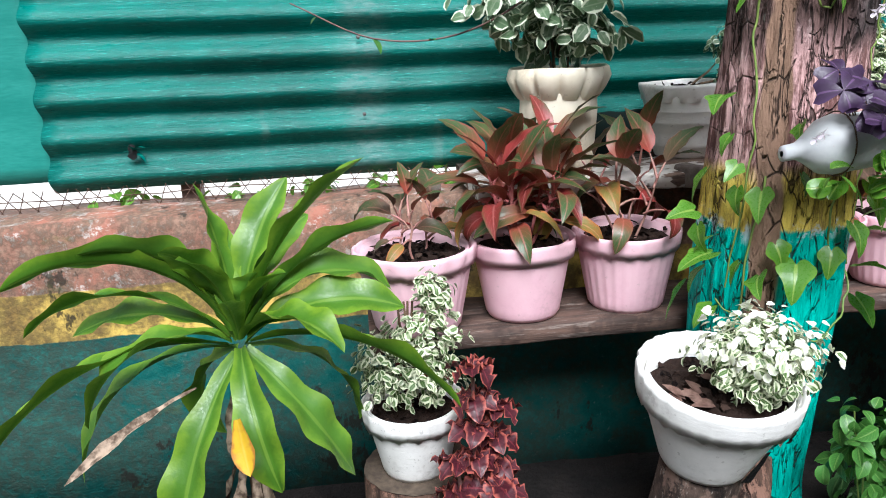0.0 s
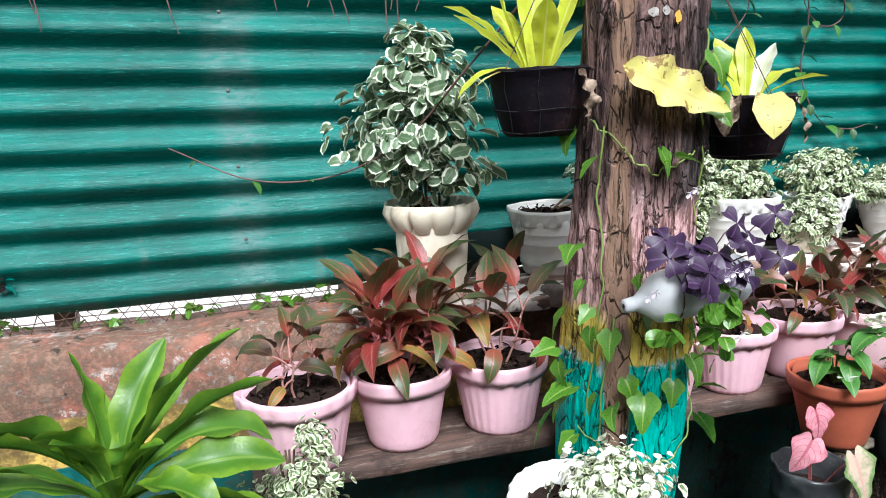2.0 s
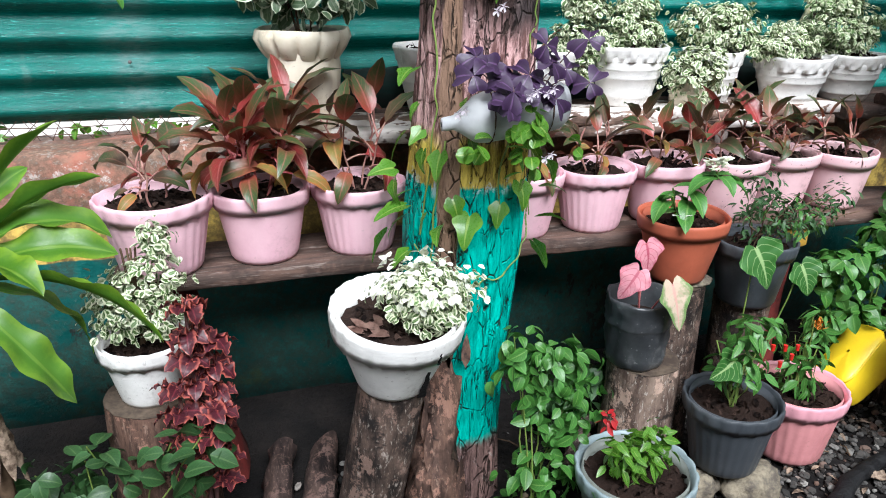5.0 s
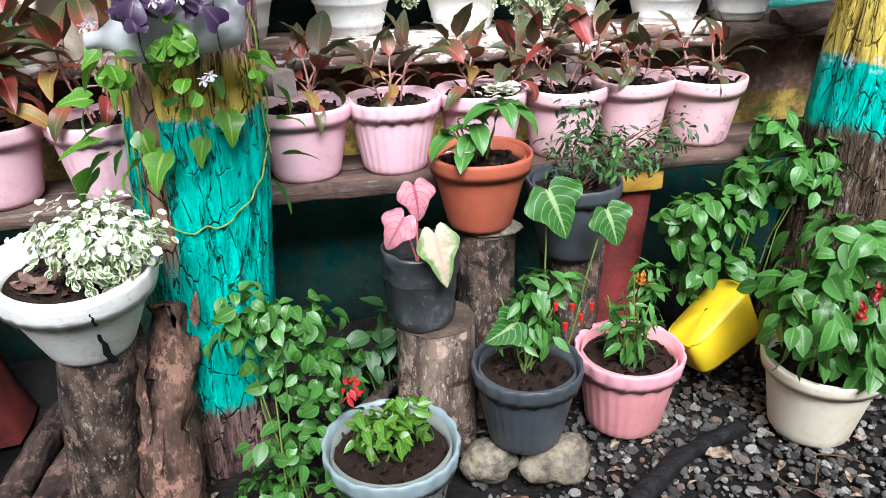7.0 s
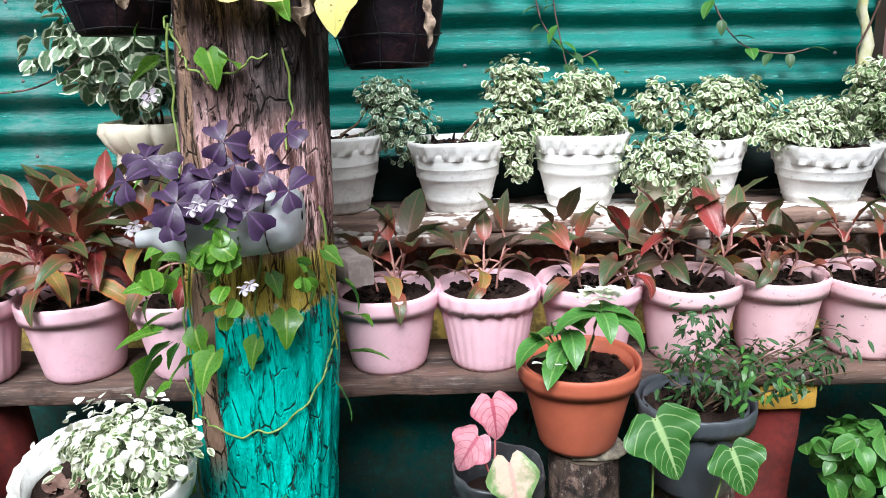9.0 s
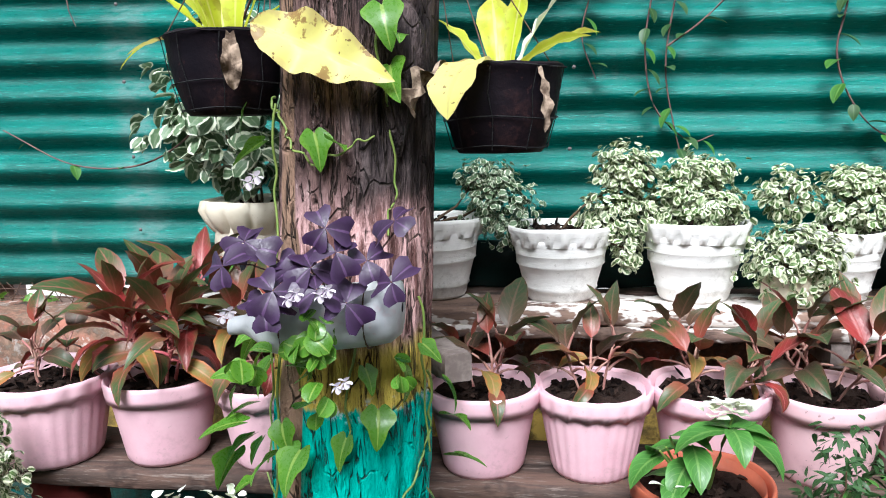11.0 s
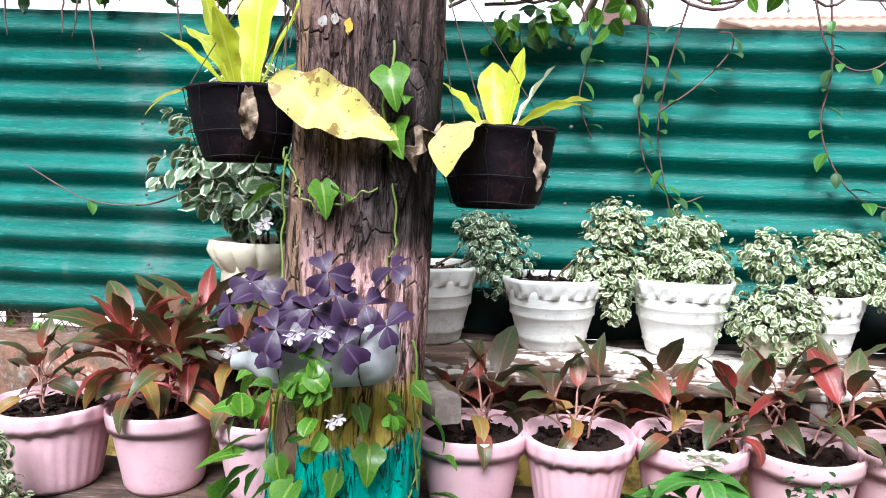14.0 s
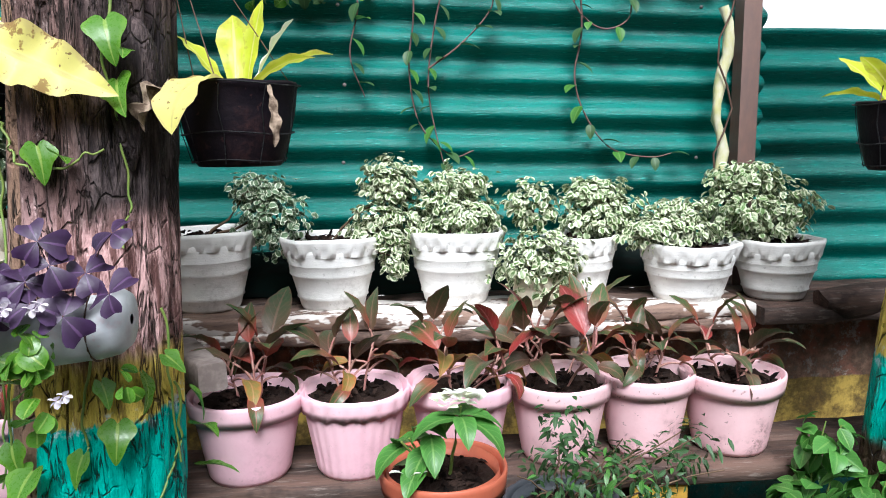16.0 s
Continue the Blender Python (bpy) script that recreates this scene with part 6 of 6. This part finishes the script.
# ---- vines and roots along the fence top ----
random.seed(330)
th = thing("fence_vine", (0, 0, 0), "tangled leafy vine with bare hanging roots on the fence rail", "vine")
ways, roots = [], []
for i in range(30):
    x = rnd(-2.2, 0.1)
    z = 1.5 - 0.045 * x
    ways.append([Vector((x + k * 0.09, -0.035 + rnd(-0.035, 0.03), z + rnd(-0.045, 0.045))) for k in range(random.randint(5, 12))])
for i in range(26):
    x = rnd(-1.8, -0.45)
    L = rnd(0.06, 0.26)
    roots.append([Vector((x + 0.02 * math.sin(i) * (k / 5) ** 2 + rnd(-0.003, 0.003), -0.045 + rnd(-0.003, 0.003), 1.5 - L * k / 5)) for k in range(6)])
stems(th, "branch", [smooth(w, 4) for w in ways], 0.004, 0.0025, M["purple_stem"])
for way in roots:
    stems(th, "hanging_root", [way], 0.0026, 0.0011, M["purple_stem"])
crown(th, "crown", [(x, -0.03, 1.53 - 0.045 * x, 0.2, 0.06, 0.065, 40) for x in (-2.1, -1.8, -1.5, -1.2, -0.95, -0.7, -0.5, -0.3)] + [(-0.02, -0.05, 1.45, 0.12, 0.04, 0.1, 22), (0.15, -0.05, 1.47, 0.14, 0.03, 0.06, 16), (0.45, -0.04, 1.5, 0.2, 0.03, 0.04, 14), (0.85, -0.04, 1.47, 0.2, 0.03, 0.04, 12)], 0.054, 0.034, M["pothos"], "lance", 0.5, segs=6, cols=4)
crown(th, "dark_leaves", [(x, 0.0, 1.5 - 0.045 * x, 0.22, 0.05, 0.05, 30) for x in (-1.9, -1.5, -1.1, -0.7, -0.35)] + [(0.02, -0.05, 1.43, 0.1, 0.03, 0.06, 24)], 0.045, 0.026, M["dark_leaf"], "lance", 0.5)


def trailing(pts, seed, label, every=0.036, size=0.042):
    random.seed(seed)
    th = thing("trailing_vine", (0, 0, 0), label, "vine", "trailing vines on the fence")
    pts = [Vector(p) for p in pts]
    fine = smooth(pts, 6)
    stems(th, "stem", [fine], 0.0024, 0.0014, M["purple_stem"])
    run = 0.0
    for i in range(1, len(fine)):
        run += (fine[i] - fine[i - 1]).length
        if run > every:
            run = 0.0
            s = rnd(0.7, 1.2) * size
            single_leaf(th, fine[i], (rnd(-1, 1), -0.4, rnd(-0.8, 0.2)), s, s * 0.58, M["mint"] if random.random() < 0.35 else M["dark_leaf"], "lance", 0.4, 0.25, 0, 6, 4)


V = "slender vine with small leaves trailing down the fence"
trailing([(0.235, -0.05, 1.5), (0.24, -0.04, 1.36), (0.228, -0.04, 1.24), (0.25, -0.04, 1.12), (0.32, -0.04, 1.05), (0.37, -0.04, 1.06)], 401, V)
trailing([(0.32, -0.05, 1.47), (0.285, -0.04, 1.33), (0.27, -0.04, 1.2), (0.29, -0.04, 1.08), (0.315, -0.04, 0.99)], 402, V)
trailing([(0.27, -0.04, 1.24), (0.34, -0.05, 1.29), (0.405, -0.05, 1.36), (0.41, -0.05, 1.4), (0.385, -0.05, 1.405)], 403, V)
trailing([(0.6, -0.05, 1.48), (0.615, -0.04, 1.33), (0.6, -0.04, 1.22), (0.63, -0.04, 1.13), (0.69, -0.04, 1.06), (0.78, -0.04, 1.04), (0.84, -0.04, 1.05)], 404, V)
trailing([(0.57, -0.05, 1.47), (0.6, -0.05, 1.37), (0.66, -0.05, 1.325), (0.72, -0.05, 1.35), (0.715, -0.05, 1.43), (0.68, -0.05, 1.48)], 405, V, 0.06)
trailing([(0.09, -0.05, 1.48), (0.12, -0.04, 1.38), (0.1, -0.04, 1.27), (0.13, -0.04, 1.18)], 406, V)
trailing([(-0.39, -0.5, 1.36), (-0.5, -0.42, 1.22), (-0.6, -0.35, 1.1), (-0.74, -0.3, 1.03), (-0.9, -0.28, 1.03), (-1.05, -0.27, 1.1)], 407, "reddish vine looping from the trunk across the fence", 0.1, 0.03)

# wire mesh and leaves in the gap under the sheets
random.seed(340)
th = thing("wire_mesh", (0, 0, 0), "rusty wire mesh tangled with vine in the fence gap", "mesh")
w = Geo()
x = -3.0
while x < 0.2:
    w.tube([(x, -0.015, 0.685), (x + rnd(0.02, 0.05), -0.018, 0.735)], 0.0011, n=4)
    w.tube([(x + 0.045, -0.013, 0.685), (x + rnd(-0.01, 0.02), -0.015, 0.735)], 0.0011, n=4)
    x += rnd(0.028, 0.05)
for z in (0.697, 0.715):
    w.tube([(-3.0 + 0.1 * i, -0.014 + rnd(-0.004, 0.004), z + rnd(-0.006, 0.006)) for i in range(33)], 0.0014, n=4)
part("mesh", w, M["wire"], th)
crown(th, "vine_leaves", [(x, -0.0, 0.705, 0.09, 0.02, 0.02, 9) for x in (-1.5, -1.25, -1.05, -0.88, -0.78, -0.68)], 0.04, 0.026, M["pothos"], "lance", 0.4, segs=5, cols=4)

# torn hole and scars on the sheet
tear = thing("sheet_tear", (-1.45, -0.014, 0.81), "small torn hole in the green sheet with bent flaps", "tear")
g = Geo()
for a, L, W in ((40, 0.035, 0.02), (-20, 0.04, 0.016), (160, 0.024, 0.01), (95, 0.02, 0.012)):
    g.leaf(aim((0, 0, 0), (math.cos(radians(a)), -0.25, math.sin(radians(a)))), L, W, "lance", 0.5, 0.4, 0, 5, 4)
part("flap", g, M["sheet"], tear)
h = Geo()
h.cap([Vector((0.012 * math.cos(a) * rnd(0.6, 1.2), -0.003, 0.018 * math.sin(a))) for a in np.linspace(0, 6.0, 14)], True)
part("hole", h, M["char"], tear)

# peeled pale branch beside the post
random.seed(350)
th = thing("dead_branch", (0.915, -0.09, 0.736), "peeled pale dead branch with yellow lichen by the post", "branch")
g = Geo()
g.tube([(0.012 * math.sin(k * 0.9) + 0.004 * k / 10, -0.005, 0.035 * k) for k in range(19)], 0.01, 0.012, 10)
for i, p in enumerate(g.v):
    g.v[i] = p + Vector((0.011 * noise.noise(p * 38), 0.008 * noise.noise(p * 30 + Vector((5, 0, 0))), 0))
part("wood", g, plain("lichen_bark", (0.6, 0.57, 0.5), (0.5, 0.48, 0.22), 14, 0.85, 0.6, 0.006, (1, 1, 0.6)), th)
g = Geo()
g.tube([(0.0 + 0.02 * math.sin(k * 1.3), -0.025, 0.11 + 0.05 * k) for k in range(12)], 0.0022, n=6)
part("twine", g, M["wire"], th, "thin rusty wire")

# rough board lying across the shelf's far end
fallen("driftwood_board", [(1.06, -0.28, 0.742), (1.3, -0.285, 0.752), (1.75, -0.29, 0.745)], 0.03, 0.036, M["plank"], "rough weathered driftwood board on the shelf")

# ---- beyond the fence ----


def house(x, y, w, d, h, rise, label, wall, roof, turn=0):
    th = thing("house", (x, y, 0.03), label, "house")
    th.rotation_euler.z = radians(turn)
    g = Geo()
    g.box((-w / 2, -d / 2, 0), (w / 2, d / 2, h))
    part("wall", g, wall, th)
    for s in (-1, 1):
        r = Geo()
        r.grid([[Vector((xx, s * (d / 2 + 0.4) * (1 - q), h - 0.1 + rise * q + 0.02 * math.sin(xx * 30))) for xx in np.linspace(-w / 2 - 0.3, w / 2 + 0.3, 60)] for q in (0, 0.5, 1)])
        ob = part("roof", r, roof, th)
        ob.modifiers.new("thickness", "SOLIDIFY").thickness = 0.04
    if turn:
        for xx in (-w / 2, w / 2):
            gb = Geo()
            gb.cap([Vector((xx, -d / 2, h - 0.02)), Vector((xx, d / 2, h - 0.02)), Vector((xx, 0, h + rise - 0.14))])
            part("gable", gb, M["purple_stem"], th, "dark boarded gable")
    for k in (-0.28, 0.2):
        f = Geo()
        f.box((w * k, -d / 2 - 0.03, h * 0.42), (w * k + 0.9, -d / 2 - 0.005, h * 0.8))
        win = part("window", f, M["rail"], th)
        p = Geo()
        p.box((w * k + 0.08, -d / 2 - 0.04, h * 0.45), (w * k + 0.82, -d / 2 - 0.032, h * 0.77))
        part("pane", p, plain("dark_pane", (0.03, 0.035, 0.04), (0.05, 0.05, 0.06), 3, 0.1), win)


house(4.9, 13.0, 2.6, 3.0, 3.75, 0.5, "pinkish house with a faded roof behind the fence", plain("pale_pink_plaster", (0.7, 0.56, 0.5), (0.62, 0.48, 0.42), 3, 0.85), plain("faded_roof", (0.5, 0.32, 0.26), (0.4, 0.25, 0.2), 4, 0.7))
house(1.08, 10.6, 1.0, 0.7, 3.0, 1.65, "narrow hut with a dark gabled thatch roof behind the fence", plain("hut_wall", (0.3, 0.25, 0.2), (0.2, 0.17, 0.14), 3, 0.85), plain("dark_thatch", (0.12, 0.09, 0.07), (0.06, 0.045, 0.035), 9, 0.9), 90)

# ---- litter and gravel, last ----
random.seed(360)
leafy = Geo()
for _ in range(240):
    leafy.leaf(aim((rnd(-0.8, 1.3), rnd(-1.3, -0.6), rnd(0.008, 0.016)), (rnd(-1, 1), rnd(-1, 1), 0.1), 0.3), rnd(0.008, 0.04), rnd(0.005, 0.016), "lance", 0.3, 0.5, 0.1, 5, 2)
for x, y in ((0.5, -1.08), (0.56, -1.1), (0.86, -1.16), (0.62, -0.9), (0.2, -1.12), (-0.3, -1.1), (-0.36, -1.14), (1.05, -1.05), (0.7, -1.22)):
    leafy.leaf(aim((x, y, 0.02), (rnd(-1, 1), rnd(-1, 1), 0.15), 0.3), rnd(0.06, 0.1), rnd(0.025, 0.04), "lance", 0.6, 0.5, 0.3, 10, 4)
tagged(part("leaf_litter", leafy, M["dead"]), "dry brown leaves and chips scattered on earth", "leaf litter", "", "stuff")
tw = Geo()
for _ in range(70):
    x, y, a, L = rnd(-0.9, 1.3), rnd(-1.35, -0.55), rnd(0, 6.28), rnd(0.04, 0.16)
    tw.tube(arc((x, y, 0.014), (x + L * math.cos(a), y + L * math.sin(a), 0.012), rnd(0, 0.012), 4, 0.004), 0.002, 0.001, 5)
tagged(part("twigs", tw, M["stem"]), "thin dry twigs scattered on the earth", "twigs", "", "stuff")


def gravel_mat():
    n = Nodes("gravel", 0.8)
    r = n.math("FRACT", n.math("ADD", n.chance(), n.island()))
    c = n.mix(n.step(r, 0.0, 1.0), (0.01, 0.01, 0.01), (0.125, 0.118, 0.11))
    c = n.mix(n.step(n.noise(7, 3), 0.5, 0.65, 0, 0.5), c, (0.07, 0.045, 0.03))
    c = n.mix(n.step(r, 0.76, 0.95, 0, 0.75), c, (0.34, 0.325, 0.3))
    c = n.mix(n.step(n.math("FRACT", n.math("MULTIPLY", r, 7.3)), 0.8, 0.95, 0, 0.5), c, (0.2, 0.11, 0.075))
    n.colour(n.mix(n.step(n.noise(90, 3), 0.4, 0.7, 0, 0.4), c, (0.05, 0.045, 0.04)))
    n.bump(n.noise(160, 3), 0.4, 0.002)
    return n.m


M["gravel"] = gravel_mat()


def pebble_verts(seed):
    vs, fs = [], []
    for i, v in enumerate((0.25, 0.5, 0.75)):
        for k in range(7):
            a = 2 * math.pi * (k + 0.5 * (i % 2)) / 7
            d = Vector((math.sin(math.pi * v) * math.cos(a), math.sin(math.pi * v) * math.sin(a), math.cos(math.pi * v)))
            q = 1 + 0.35 * noise.noise(d * 1.4 + Vector((seed * 3.7, 0, 0)))
            vs.append(Vector((d.x * q, d.y * q * 0.75, d.z * q * 0.55)))
    for i in range(2):
        for k in range(7):
            m = (k + 1) % 7
            fs.append((i * 7 + k, (i + 1) * 7 + k, (i + 1) * 7 + m, i * 7 + m))
    fs += [tuple(range(7)), tuple(reversed(range(14, 21)))]
    return vs, fs


shapes = [pebble_verts(s) for s in range(8)]
shared = []
for vs, fs in shapes:
    me = bpy.data.meshes.new("pebble")
    me.from_pydata([tuple(v) for v in vs], [], fs)
    me.materials.append(M["gravel"])
    shared.append(me)
gravel_bed = thing("gravel", (0, 0, 0), "loose grey gravel in front of the pots", "gravel", "", "structure")


def gravel_spot():
    while True:
        x, y = rnd(-0.7, 1.45), rnd(-1.35, -0.5)
        if random.random() < 0.12 + 0.88 * max(0, min(1, (x - 0.1) / 0.3)) * (1 if y < -0.62 else 0.5):
            return x, y


for i in range(300):
    ob = new("pebble", shared[i % 8])
    x, y = rnd(0.3, 1.0), rnd(-1.12, -0.72)
    s = rnd(0.005, 0.015)
    ob.matrix_basis = pose(x, y, 0.004 + s * 0.3, rnd(-25, 25), rnd(-25, 25), rnd(0, 360)) @ Matrix.Diagonal((s, s, s, 1))
    ob.parent = gravel_bed
vv, ff = [], []
for i in range(4200):
    vs, fs = shapes[i % 8]
    x, y = gravel_spot()
    s = rnd(0.002, 0.011)
    m = pose(x, y, 0.002 + s * 0.3, rnd(-30, 30), rnd(-30, 30), rnd(0, 360))
    b0 = len(vv)
    vv.extend(tuple(m @ (v * s)) for v in vs)
    ff.extend(tuple(b0 + k for k in f) for f in fs)
me = bpy.data.meshes.new("small_gravel")
me.from_pydata(vv, [], ff)
me.materials.append(M["gravel"])
tagged(new("small_gravel", me), "fine dark gravel and char over the earth", "gravel", "", "stuff")
